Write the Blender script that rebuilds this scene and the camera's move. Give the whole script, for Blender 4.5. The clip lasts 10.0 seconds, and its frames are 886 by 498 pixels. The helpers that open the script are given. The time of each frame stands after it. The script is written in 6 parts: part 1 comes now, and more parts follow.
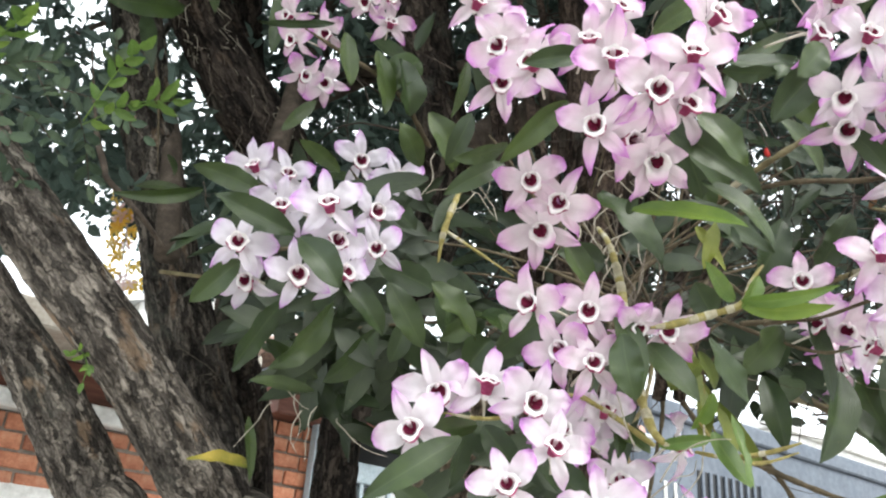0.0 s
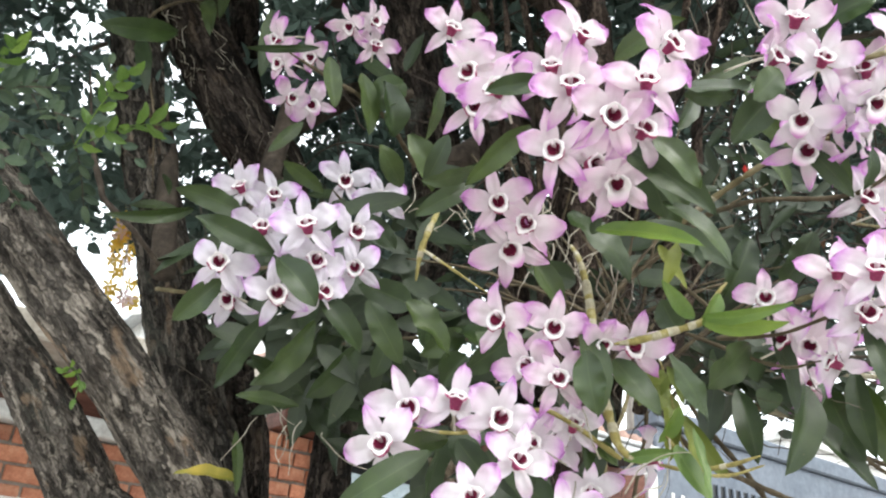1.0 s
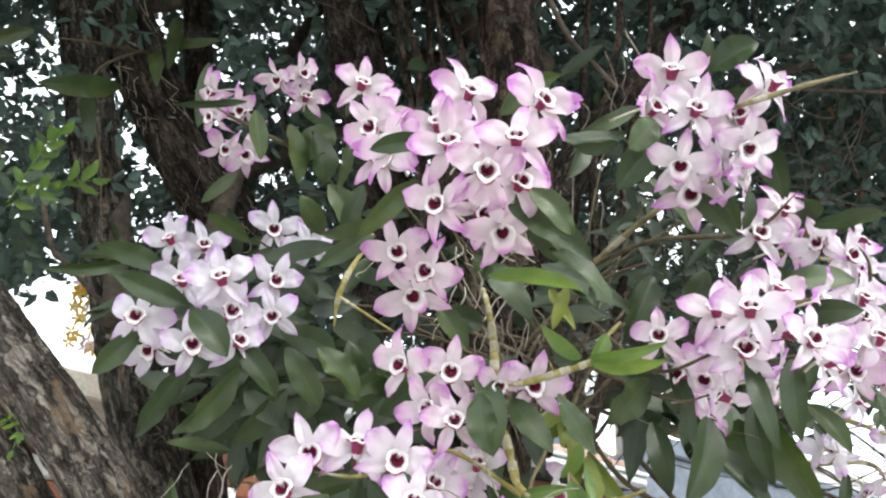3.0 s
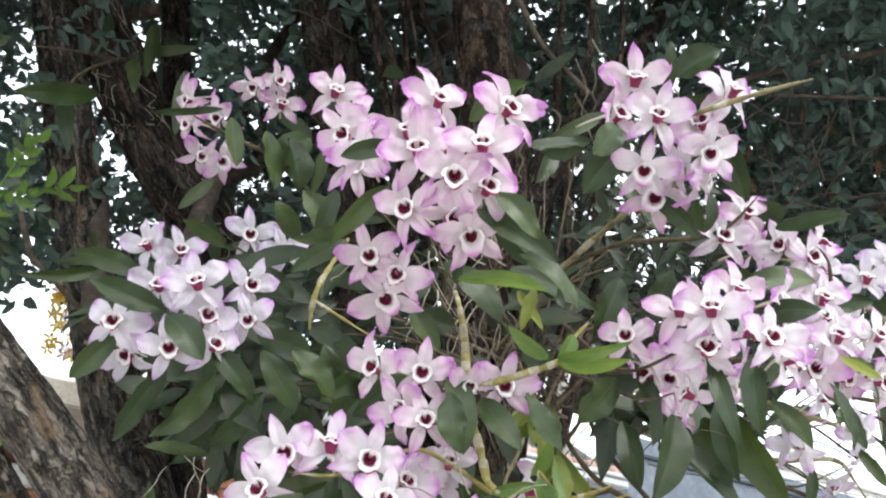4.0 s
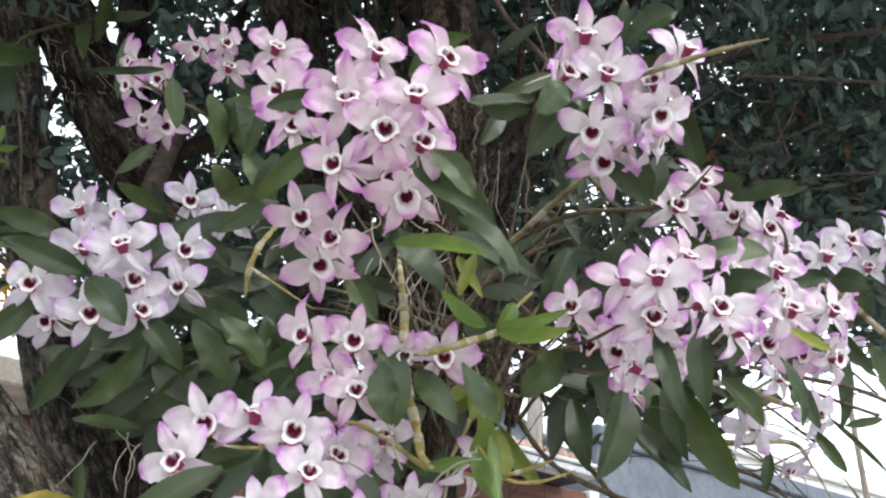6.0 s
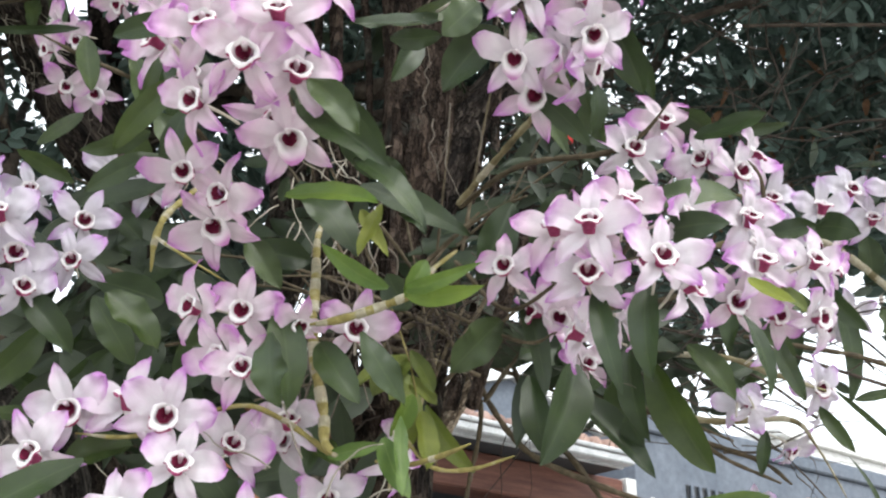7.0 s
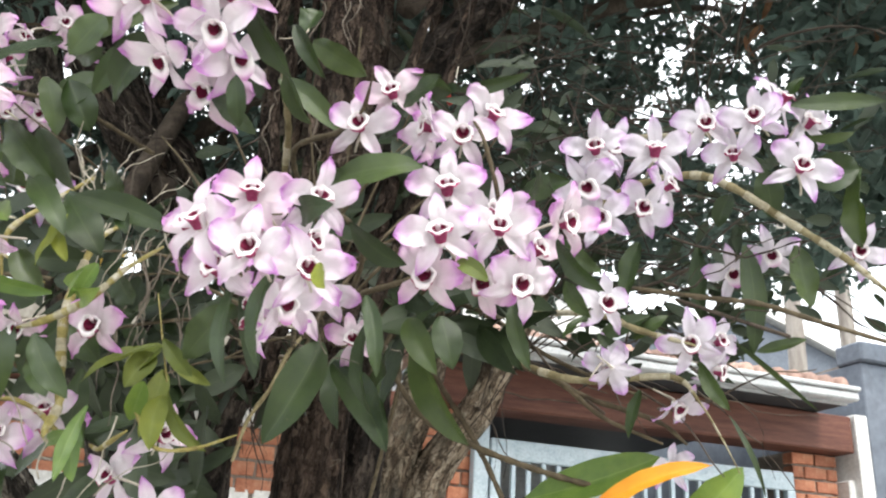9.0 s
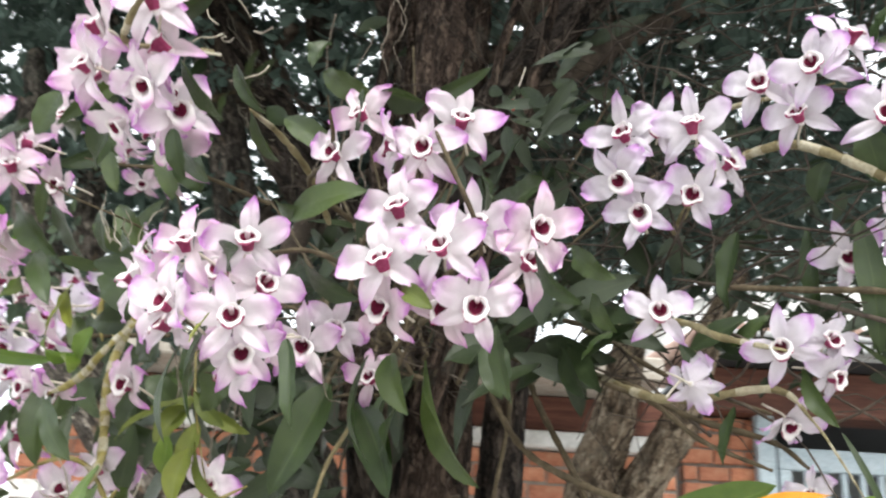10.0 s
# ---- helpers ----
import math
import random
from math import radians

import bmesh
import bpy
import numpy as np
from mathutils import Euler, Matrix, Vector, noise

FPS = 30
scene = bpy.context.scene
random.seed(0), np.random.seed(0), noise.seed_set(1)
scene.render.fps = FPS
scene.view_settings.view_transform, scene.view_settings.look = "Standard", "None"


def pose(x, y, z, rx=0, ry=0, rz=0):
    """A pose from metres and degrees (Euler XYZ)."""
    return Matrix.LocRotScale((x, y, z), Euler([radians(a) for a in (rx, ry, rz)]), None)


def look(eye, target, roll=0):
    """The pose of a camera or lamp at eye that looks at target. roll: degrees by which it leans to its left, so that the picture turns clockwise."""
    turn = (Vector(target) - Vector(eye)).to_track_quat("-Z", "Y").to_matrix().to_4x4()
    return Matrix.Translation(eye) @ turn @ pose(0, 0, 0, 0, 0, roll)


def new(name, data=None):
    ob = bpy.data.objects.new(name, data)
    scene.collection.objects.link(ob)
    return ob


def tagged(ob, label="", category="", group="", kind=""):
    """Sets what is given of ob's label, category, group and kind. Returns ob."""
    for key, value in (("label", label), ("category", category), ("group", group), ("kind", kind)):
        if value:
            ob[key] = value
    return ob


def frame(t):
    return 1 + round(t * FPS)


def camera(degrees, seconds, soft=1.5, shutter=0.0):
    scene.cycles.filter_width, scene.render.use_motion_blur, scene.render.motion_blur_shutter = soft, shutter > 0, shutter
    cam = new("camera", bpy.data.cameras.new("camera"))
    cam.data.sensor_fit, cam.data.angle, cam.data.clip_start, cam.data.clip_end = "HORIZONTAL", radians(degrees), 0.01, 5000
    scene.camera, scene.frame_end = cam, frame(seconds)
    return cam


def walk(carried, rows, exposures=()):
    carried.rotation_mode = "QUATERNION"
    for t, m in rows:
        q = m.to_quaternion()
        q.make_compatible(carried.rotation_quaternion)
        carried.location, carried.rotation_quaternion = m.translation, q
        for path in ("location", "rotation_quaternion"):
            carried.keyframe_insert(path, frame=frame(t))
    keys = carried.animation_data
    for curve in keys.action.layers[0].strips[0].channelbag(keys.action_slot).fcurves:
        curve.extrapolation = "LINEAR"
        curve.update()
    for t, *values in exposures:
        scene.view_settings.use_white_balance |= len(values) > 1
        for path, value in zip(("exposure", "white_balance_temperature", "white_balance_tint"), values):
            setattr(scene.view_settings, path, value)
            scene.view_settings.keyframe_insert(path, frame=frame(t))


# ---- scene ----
cam = camera(53.7, 10.0, 2.2, 0.3)
PATH = [
    (0, (0.0, -0.066, 1.51), (-0.044, 1.757, 2.333), 4.6),
    (0.5, (0.01, -0.075, 1.509), (-0.039, 1.741, 2.344), 4.7),
    (1, (0.033, -0.091, 1.508), (-0.035, 1.719, 2.354), 4.6),
    (1.5, (0.059, -0.1, 1.511), (-0.026, 1.71, 2.357), 4.2),
    (2, (0.072, -0.111, 1.514), (-0.017, 1.681, 2.397), 3.7),
    (2.5, (0.097, -0.12, 1.514), (0.024, 1.665, 2.413), 3.3),
    (4, (0.125, -0.144, 1.504), (0.111, 1.632, 2.423), 1.8),
    (4.5, (0.129, -0.15, 1.497), (0.15, 1.631, 2.408), 1.8),
    (5, (0.108, -0.151, 1.502), (0.173, 1.637, 2.396), 1.1),
    (6.5, (0.209, -0.038, 1.504), (0.224, 1.747, 2.407), 2.3),
    (7, (0.266, 0.01, 1.527), (0.211, 1.805, 2.408), 1.4),
    (7.5, (0.395, -0.008, 1.525), (0.05, 1.768, 2.379), 3.7),
    (8, (0.566, -0.041, 1.542), (0.043, 1.72, 2.333), 3.8),
    (8.5, (0.648, -0.016, 1.543), (0.105, 1.755, 2.296), 4.1),
    (9, (0.699, 0.059, 1.569), (0.087, 1.813, 2.309), 3.4),
    (9.5, (0.753, 0.143, 1.582), (-0.041, 1.817, 2.334), 3.0),
    (10, (0.886, 0.222, 1.614), (-0.296, 1.66, 2.345), 3.9),
]
walk(cam, [(t, look(eye, target, roll)) for t, eye, target, roll in PATH], [(0, 1.43, 6380, 6), (2.5, 1.40, 6300, 6), (4.5, 1.23, 6220, 7), (6.5, 1.02, 6250, 8), (8, 1.36, 6400, 7), (10, 1.33, 6480, 8)])

# ---- world, sun, exposure ----
world = bpy.data.worlds.new("overcast_sky")
scene.world = world
world.use_nodes = True
wn, wl = world.node_tree.nodes, world.node_tree.links
sky = wn.new("ShaderNodeTexSky")
sky.sky_type, sky.sun_disc = "NISHITA", False
sky.sun_elevation, sky.sun_rotation = radians(53), radians(135)
sky.air_density, sky.dust_density, sky.ozone_density = 1.0, 4.0, 1.0
cloud = wn.new("ShaderNodeMix")
cloud.data_type = "RGBA"
cloud.inputs["Factor"].default_value = 0.75
cloud.inputs["B"].default_value = (10.5, 10.8, 11.0, 1)
wl.new(sky.outputs["Color"], cloud.inputs["A"])
wl.new(cloud.outputs["Result"], wn["Background"].inputs["Color"])
wn["Background"].inputs["Strength"].default_value = 0.13

sun_data = bpy.data.lights.new("sun", "SUN")
sun_data.energy, sun_data.angle, sun_data.color = 1.2, radians(14), (1.0, 0.97, 0.92)
sun = new("sun", sun_data)
sun.matrix_world = look((0, 0, 0), (-0.42, 0.42, -0.80))

# ---- materials ----
def nodes_of(name, rough=0.6, spec=0.4):
    m = bpy.data.materials.new(name)
    m.use_nodes = True
    n, l = m.node_tree.nodes, m.node_tree.links
    b = n["Principled BSDF"]
    b.inputs["Roughness"].default_value = rough
    b.inputs["Specular IOR Level"].default_value = spec
    return m, n, l, b


def add_noise(n, l, src, scale, detail=4.0, rough=0.6, stretch=None):
    t = n.new("ShaderNodeTexNoise")
    t.inputs["Scale"].default_value = scale
    t.inputs["Detail"].default_value = detail
    t.inputs["Roughness"].default_value = rough
    if stretch:
        mp = n.new("ShaderNodeMapping")
        mp.inputs["Scale"].default_value = stretch
        l.new(src, mp.inputs["Vector"])
        src = mp.outputs["Vector"]
    l.new(src, t.inputs["Vector"])
    return t.outputs["Fac"]


def ramp(n, l, fac, stops):
    r = n.new("ShaderNodeValToRGB")
    e = r.color_ramp.elements
    while len(e) < len(stops):
        e.new(0.5)
    for el, (p, c) in zip(e, stops):
        el.position, el.color = p, (*c, 1)
    l.new(fac, r.inputs["Fac"])
    return r.outputs["Color"]


def mixc(n, l, fac, a, b, mode="MIX"):
    m = n.new("ShaderNodeMix")
    m.data_type, m.blend_type = "RGBA", mode
    for sock, v in (("Factor", fac), ("A", a), ("B", b)):
        if isinstance(v, (int, float)):
            m.inputs[sock].default_value = v
        elif isinstance(v, tuple):
            m.inputs[sock].default_value = (*v, 1)
        else:
            l.new(v, m.inputs[sock])
    return m.outputs["Result"]


def bump(n, l, b, fac, strength, dist):
    k = n.new("ShaderNodeBump")
    k.inputs["Strength"].default_value, k.inputs["Distance"].default_value = strength, dist
    l.new(fac, k.inputs["Height"])
    l.new(k.outputs["Normal"], b.inputs["Normal"])


def thin(n, l, b, colour, part):
    """Lets light through a thin petal or leaf."""
    tr = n.new("ShaderNodeBsdfTranslucent")
    mx = n.new("ShaderNodeMixShader")
    mx.inputs["Fac"].default_value = part
    l.new(colour, tr.inputs["Color"])
    l.new(b.outputs["BSDF"], mx.inputs[1])
    l.new(tr.outputs["BSDF"], mx.inputs[2])
    l.new(mx.outputs["Shader"], n["Material Output"].inputs["Surface"])


def rough_mat(name, c0, c1, c2, scale, rough=0.85, bump_d=0.004, stretch=None, rand=0.0):
    """Stained, grainy surface in three tones at two scales."""
    m, n, l, b = nodes_of(name, rough, 0.25)
    co = n.new("ShaderNodeTexCoord").outputs["Object"]
    f1 = add_noise(n, l, co, scale, 6, 0.65, stretch)
    f2 = add_noise(n, l, co, scale * 7, 5, 0.6, stretch)
    col = ramp(n, l, f1, [(0.3, c0), (0.52, c1), (0.72, c2)])
    col = mixc(n, l, 0.55, col, ramp(n, l, f2, [(0.25, (0.35, 0.35, 0.35)), (0.75, (1.0, 1.0, 1.0))]), "MULTIPLY")
    if rand:
        oi = n.new("ShaderNodeObjectInfo")
        col = mixc(n, l, rand, col, ramp(n, l, oi.outputs["Random"], [(0.0, (0.55, 0.5, 0.5)), (1.0, (1.25, 1.15, 1.05))]), "MULTIPLY")
    l.new(col, b.inputs["Base Color"])
    bump(n, l, b, mixc(n, l, 0.5, f1, f2), 0.7, bump_d)
    return m


def bark_mat(name, dark, mid, pale, scar=0.35):
    """Old bark: long broken plates with black cracks between them, fibres along the stem, tan scars and grey lichen."""
    m, n, l, b = nodes_of(name, 0.95, 0.12)
    at = n.new("ShaderNodeAttribute")
    at.attribute_name = "stem"
    co = at.outputs["Vector"]
    warp = n.new("ShaderNodeTexNoise")
    warp.inputs["Scale"].default_value, warp.inputs["Detail"].default_value = 60, 7
    l.new(co, warp.inputs["Vector"])
    shift = n.new("ShaderNodeVectorMath")
    shift.operation = "MULTIPLY_ADD"
    l.new(warp.outputs["Color"], shift.inputs[0])
    shift.inputs[1].default_value = (0.020, 0.020, 0.06)
    l.new(co, shift.inputs[2])
    mp = n.new("ShaderNodeMapping")
    mp.inputs["Scale"].default_value = (1, 1, 0.20)
    l.new(shift.outputs[0], mp.inputs["Vector"])
    plate = n.new("ShaderNodeTexVoronoi")
    plate.feature = "DISTANCE_TO_EDGE"
    plate.inputs["Scale"].default_value = 135
    l.new(mp.outputs["Vector"], plate.inputs["Vector"])
    tone = n.new("ShaderNodeTexVoronoi")
    tone.inputs["Scale"].default_value = 135
    l.new(mp.outputs["Vector"], tone.inputs["Vector"])
    sp = n.new("ShaderNodeSeparateColor")
    l.new(tone.outputs["Color"], sp.inputs[0])
    fibre = add_noise(n, l, co, 260, 7, 0.8, (1, 1, 0.2))
    grain = add_noise(n, l, co, 420, 5, 0.7, (1, 1, 0.5))
    big = add_noise(n, l, co, 13, 5, 0.7, (1, 1, 0.5))
    mix = mixc(n, l, 0.45, mixc(n, l, 0.35, fibre, grain), mixc(n, l, 0.45, big, sp.outputs[0]))
    col = ramp(n, l, mix, [(0.40, dark), (0.50, mid), (0.61, pale)])
    gap = ramp(n, l, plate.outputs["Distance"], [(0.0, (0.22, 0.21, 0.20)), (0.14, (1, 1, 1))])
    broken = ramp(n, l, add_noise(n, l, co, 90, 4, 0.7, (1, 1, 0.4)), [(0.40, (0.15, 0.15, 0.15)), (0.60, (0.9, 0.9, 0.9))])
    col = mixc(n, l, broken, col, gap, "MULTIPLY")
    soot = ramp(n, l, add_noise(n, l, co, 32, 6, 0.75, (1, 1, 0.35)), [(0.42, (0.18, 0.17, 0.165)), (0.54, (1, 1, 1))])
    col = mixc(n, l, 0.85, col, soot, "MULTIPLY")
    scars = maths(n, l, "MULTIPLY", ramp(n, l, add_noise(n, l, co, 26, 4, 0.6, (1, 1, 0.45)), [(0.60, (0, 0, 0)), (0.66, (1, 1, 1))]), scar)
    col = mixc(n, l, scars, col, (0.34, 0.235, 0.155))
    lich = ramp(n, l, add_noise(n, l, co, 9, 6, 0.7), [(0.56, (0, 0, 0)), (0.70, (0.5, 0.5, 0.5))])
    col = mixc(n, l, lich, col, mixc(n, l, grain, (0.05, 0.055, 0.04), (0.22, 0.23, 0.20)))
    l.new(col, b.inputs["Base Color"])
    high = mixc(n, l, 0.5, mixc(n, l, 0.4, fibre, grain), ramp(n, l, plate.outputs["Distance"], [(0.0, (0, 0, 0)), (0.25, (1, 1, 1))]))
    bump(n, l, b, high, 1.0, 0.010)
    return m


def maths(n, l, op, a, b, c=None):
    m = n.new("ShaderNodeMath")
    m.operation = op
    for k, v in enumerate((a, b) if c is None else (a, b, c)):
        if isinstance(v, (int, float)):
            m.inputs[k].default_value = v
        else:
            l.new(v, m.inputs[k])
    return m.outputs[0]


def petal_mat(name, white, blush, tip, reach):
    """White petal flushing to orchid purple at the tip and along the outer margin; u runs along the petal, v across."""
    m, n, l, b = nodes_of(name, 0.55, 0.22)
    tc = n.new("ShaderNodeTexCoord")
    co = tc.outputs["Object"]
    sp = n.new("ShaderNodeSeparateXYZ")
    l.new(tc.outputs["UV"], sp.inputs[0])
    across = maths(n, l, "MULTIPLY_ADD", sp.outputs["Y"], 2.0, -1.0)
    edge = maths(n, l, "MULTIPLY", maths(n, l, "MULTIPLY", across, across), maths(n, l, "MULTIPLY", sp.outputs["X"], 0.16))
    oi = n.new("ShaderNodeObjectInfo")
    t = maths(n, l, "MULTIPLY_ADD", sp.outputs["X"], 0.86, edge)
    t = maths(n, l, "MULTIPLY_ADD", add_noise(n, l, co, 70, 3), 0.36, t)
    t = maths(n, l, "MULTIPLY_ADD", oi.outputs["Random"], 0.20, t)
    t = maths(n, l, "ADD", t, reach - 0.28)
    col = ramp(n, l, t, [(0.34, white), (0.62, blush), (0.79, tuple(0.62 * p + 0.38 * q for p, q in zip(blush, tip))), (0.93, tip)])
    vein = add_noise(n, l, tc.outputs["UV"], 5, 4, 0.6, (0.8, 8.0, 1.0))
    col = mixc(n, l, 0.22, col, ramp(n, l, vein, [(0.35, (0.74, 0.58, 0.71)), (0.62, (1, 1, 1))]), "MULTIPLY")
    l.new(col, b.inputs["Base Color"])
    b.inputs["Sheen Weight"].default_value = 0.12
    bump(n, l, b, mixc(n, l, 0.35, vein, add_noise(n, l, co, 260, 3)), 0.55, 0.0014)
    thin(n, l, b, col, 0.36)
    return m


def lip_mat(name, start, end):
    m, n, l, b = nodes_of(name, 0.5, 0.3)
    co = n.new("ShaderNodeTexCoord").outputs["Object"]
    sp = n.new("ShaderNodeSeparateXYZ")
    l.new(co, sp.inputs[0])
    mr = n.new("ShaderNodeMapRange")
    mr.inputs["From Min"].default_value, mr.inputs["From Max"].default_value = start, end
    l.new(sp.outputs["Z"], mr.inputs["Value"])
    col = ramp(n, l, mr.outputs["Result"], [(0.0, (0.84, 0.80, 0.80)), (0.6, (0.80, 0.62, 0.74)), (1.0, (0.64, 0.27, 0.58))])
    l.new(col, b.inputs["Base Color"])
    bump(n, l, b, add_noise(n, l, co, 400, 2), 0.3, 0.0004)
    thin(n, l, b, col, 0.25)
    return m


def tone_mat(name, c0, c1, scale, rough=0.5, spec=0.4, bump_d=0.0008, through_part=0.0):
    m, n, l, b = nodes_of(name, rough, spec)
    co = n.new("ShaderNodeTexCoord").outputs["Object"]
    f = add_noise(n, l, co, scale, 5)
    col = ramp(n, l, f, [(0.3, c0), (0.7, c1)])
    l.new(col, b.inputs["Base Color"])
    bump(n, l, b, add_noise(n, l, co, scale * 5, 3), 0.4, bump_d)
    if through_part:
        thin(n, l, b, col, through_part)
    return m


def leaf_mat(name, dark, light, tip, rough=0.42, lit=0.22):
    """Leaf with pale midrib and lengthwise veins; u runs along the leaf, v across."""
    m, n, l, b = nodes_of(name, rough, 0.5)
    tc = n.new("ShaderNodeTexCoord")
    co = tc.outputs["Object"]
    oi = n.new("ShaderNodeObjectInfo")
    f = add_noise(n, l, co, 28, 5)
    col = ramp(n, l, f, [(0.3, dark), (0.7, light)])
    col = mixc(n, l, 0.7, col, ramp(n, l, oi.outputs["Random"], [(0.0, (0.42, 0.52, 0.42)), (0.55, (0.95, 0.95, 0.88)), (1.0, (1.65, 1.50, 1.02))]), "MULTIPLY")
    sp = n.new("ShaderNodeSeparateXYZ")
    l.new(tc.outputs["UV"], sp.inputs[0])
    wv = n.new("ShaderNodeMath")
    wv.operation = "PINGPONG"
    l.new(sp.outputs["Y"], wv.inputs[0])
    wv.inputs[1].default_value = 0.5
    rib = ramp(n, l, wv.outputs[0], [(0.465, (0, 0, 0)), (0.5, (0.34, 0.34, 0.34))])
    col = mixc(n, l, rib, col, tip)
    fine = add_noise(n, l, tc.outputs["UV"], 6, 3, 0.5, (1.0, 14.0, 1.0))
    col = mixc(n, l, 0.18, col, ramp(n, l, fine, [(0.35, (0.5, 0.55, 0.5)), (0.65, (1, 1, 1))]), "MULTIPLY")
    spots = add_noise(n, l, co, 160, 2)
    col = mixc(n, l, ramp(n, l, spots, [(0.74, (0, 0, 0)), (0.8, (1, 1, 1))]), col, (0.12, 0.11, 0.05))
    l.new(col, b.inputs["Base Color"])
    bump(n, l, b, fine, 0.35, 0.0012)
    thin(n, l, b, col, lit)
    return m


M_PETAL = petal_mat("petal", (0.79, 0.735, 0.765), (0.775, 0.645, 0.74), (0.62, 0.28, 0.65), 0.03)
# Pinker flush; the base is also dimmed to hold the centre clusters' shade.
M_PETAL_PINK_DIM = petal_mat("pink_dimmed_petal", (0.775, 0.68, 0.715), (0.755, 0.565, 0.68), (0.62, 0.27, 0.62), 0.06)
# Lavender base darkened to put the left cluster's shade into the colour.
M_PETAL_SHADED = petal_mat("shaded_petal", (0.73, 0.69, 0.735), (0.70, 0.63, 0.72), (0.62, 0.34, 0.68), 0.01)
M_LIP, M_LIP_LONG = lip_mat("lip", -0.0095, -0.0160), lip_mat("long_lip", -0.0065, -0.0165)
M_THROAT = tone_mat("throat", (0.10, 0.008, 0.028), (0.20, 0.022, 0.060), 300, 0.75, 0.15)
M_UNDER = tone_mat("lip_underside", (0.22, 0.025, 0.075), (0.36, 0.07, 0.16), 200, 0.6, 0.2, 0.0003, 0.2)
M_COLUMN = tone_mat("column", (0.66, 0.50, 0.56), (0.82, 0.76, 0.78), 300, 0.5, 0.3, 0.0003, 0.2)
M_STALK = tone_mat("flower_stalk", (0.44, 0.42, 0.30), (0.60, 0.52, 0.48), 120, 0.5, 0.35)
M_LEAF = leaf_mat("orchid_leaf", (0.020, 0.037, 0.010), (0.047, 0.075, 0.019), (0.092, 0.125, 0.042), 0.34)
# Dark copy of the leaf colour; shade behind the flowers is painted in.
M_LEAF_SHADED = leaf_mat("shaded_leaf", (0.017, 0.029, 0.010), (0.037, 0.055, 0.019), (0.058, 0.078, 0.030), 0.46, 0.12)
M_LEAF_BRIGHT = leaf_mat("young_leaf", (0.070, 0.130, 0.022), (0.145, 0.220, 0.042), (0.26, 0.33, 0.10), 0.38, 0.3)
M_LEAF_OLIVE = leaf_mat("olive_leaf", (0.10, 0.13, 0.022), (0.18, 0.21, 0.035), (0.22, 0.25, 0.07), 0.45, 0.3)
M_LEAF_YELLOW = leaf_mat("ageing_leaf", (0.07, 0.12, 0.025), (0.36, 0.29, 0.06), (0.5, 0.42, 0.12), 0.5, 0.3)
M_ORANGE = leaf_mat("orange_leaf", (0.72, 0.26, 0.02), (0.80, 0.38, 0.04), (0.85, 0.5, 0.1), 0.4, 0.35)
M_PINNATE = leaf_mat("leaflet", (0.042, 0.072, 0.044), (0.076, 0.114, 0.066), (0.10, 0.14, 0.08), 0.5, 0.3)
# Brighter copy of the leaflet colour, painted as if sun fell on it.
M_PINNATE_LIT = leaf_mat("sunlit_leaflet", (0.10, 0.18, 0.035), (0.17, 0.27, 0.06), (0.22, 0.3, 0.1), 0.45, 0.4)
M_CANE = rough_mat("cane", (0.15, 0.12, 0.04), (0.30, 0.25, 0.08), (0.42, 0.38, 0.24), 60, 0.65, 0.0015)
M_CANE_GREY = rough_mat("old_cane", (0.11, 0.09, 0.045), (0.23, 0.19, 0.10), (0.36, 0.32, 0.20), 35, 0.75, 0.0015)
# Darker copy of the cane colour; shade on inner canes is painted in.
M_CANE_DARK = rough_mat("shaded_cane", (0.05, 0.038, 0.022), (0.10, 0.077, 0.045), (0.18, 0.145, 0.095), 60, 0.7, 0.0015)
M_ROOT_PALE = rough_mat("fresh_root", (0.24, 0.20, 0.15), (0.40, 0.36, 0.29), (0.56, 0.52, 0.45), 50, 0.8, 0.001)
M_SHEATH = rough_mat("papery_sheath", (0.26, 0.22, 0.14), (0.42, 0.38, 0.27), (0.58, 0.54, 0.45), 70, 0.8, 0.001)
M_ROOT = rough_mat("aerial_root", (0.07, 0.058, 0.045), (0.14, 0.115, 0.09), (0.26, 0.225, 0.18), 50, 0.8, 0.001)
M_BARK = bark_mat("bark", (0.045, 0.040, 0.036), (0.110, 0.097, 0.084), (0.25, 0.215, 0.18))
# Darker tones for inner stems; part of the crown's shade is painted in.
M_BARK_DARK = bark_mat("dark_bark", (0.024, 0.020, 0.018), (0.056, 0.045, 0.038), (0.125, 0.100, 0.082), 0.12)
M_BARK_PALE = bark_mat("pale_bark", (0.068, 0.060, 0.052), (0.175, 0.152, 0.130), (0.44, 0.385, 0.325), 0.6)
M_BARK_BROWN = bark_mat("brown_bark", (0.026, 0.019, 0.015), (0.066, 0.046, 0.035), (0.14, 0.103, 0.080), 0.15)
M_BARK_TAN = bark_mat("tan_bark", (0.11, 0.082, 0.060), (0.40, 0.31, 0.225), (0.62, 0.52, 0.40), 0.4)
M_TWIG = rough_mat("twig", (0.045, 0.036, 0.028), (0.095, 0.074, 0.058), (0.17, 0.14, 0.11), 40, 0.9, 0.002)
# Darker copy of the twig colour, with deep shade behind the orchids put in.
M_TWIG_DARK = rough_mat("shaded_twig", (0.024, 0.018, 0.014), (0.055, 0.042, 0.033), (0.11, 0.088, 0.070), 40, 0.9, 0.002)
M_CROWN = tone_mat("crown_leaf", (0.054, 0.086, 0.070), (0.110, 0.156, 0.132), 6, 0.55, 0.3, 0.001, 0.2)
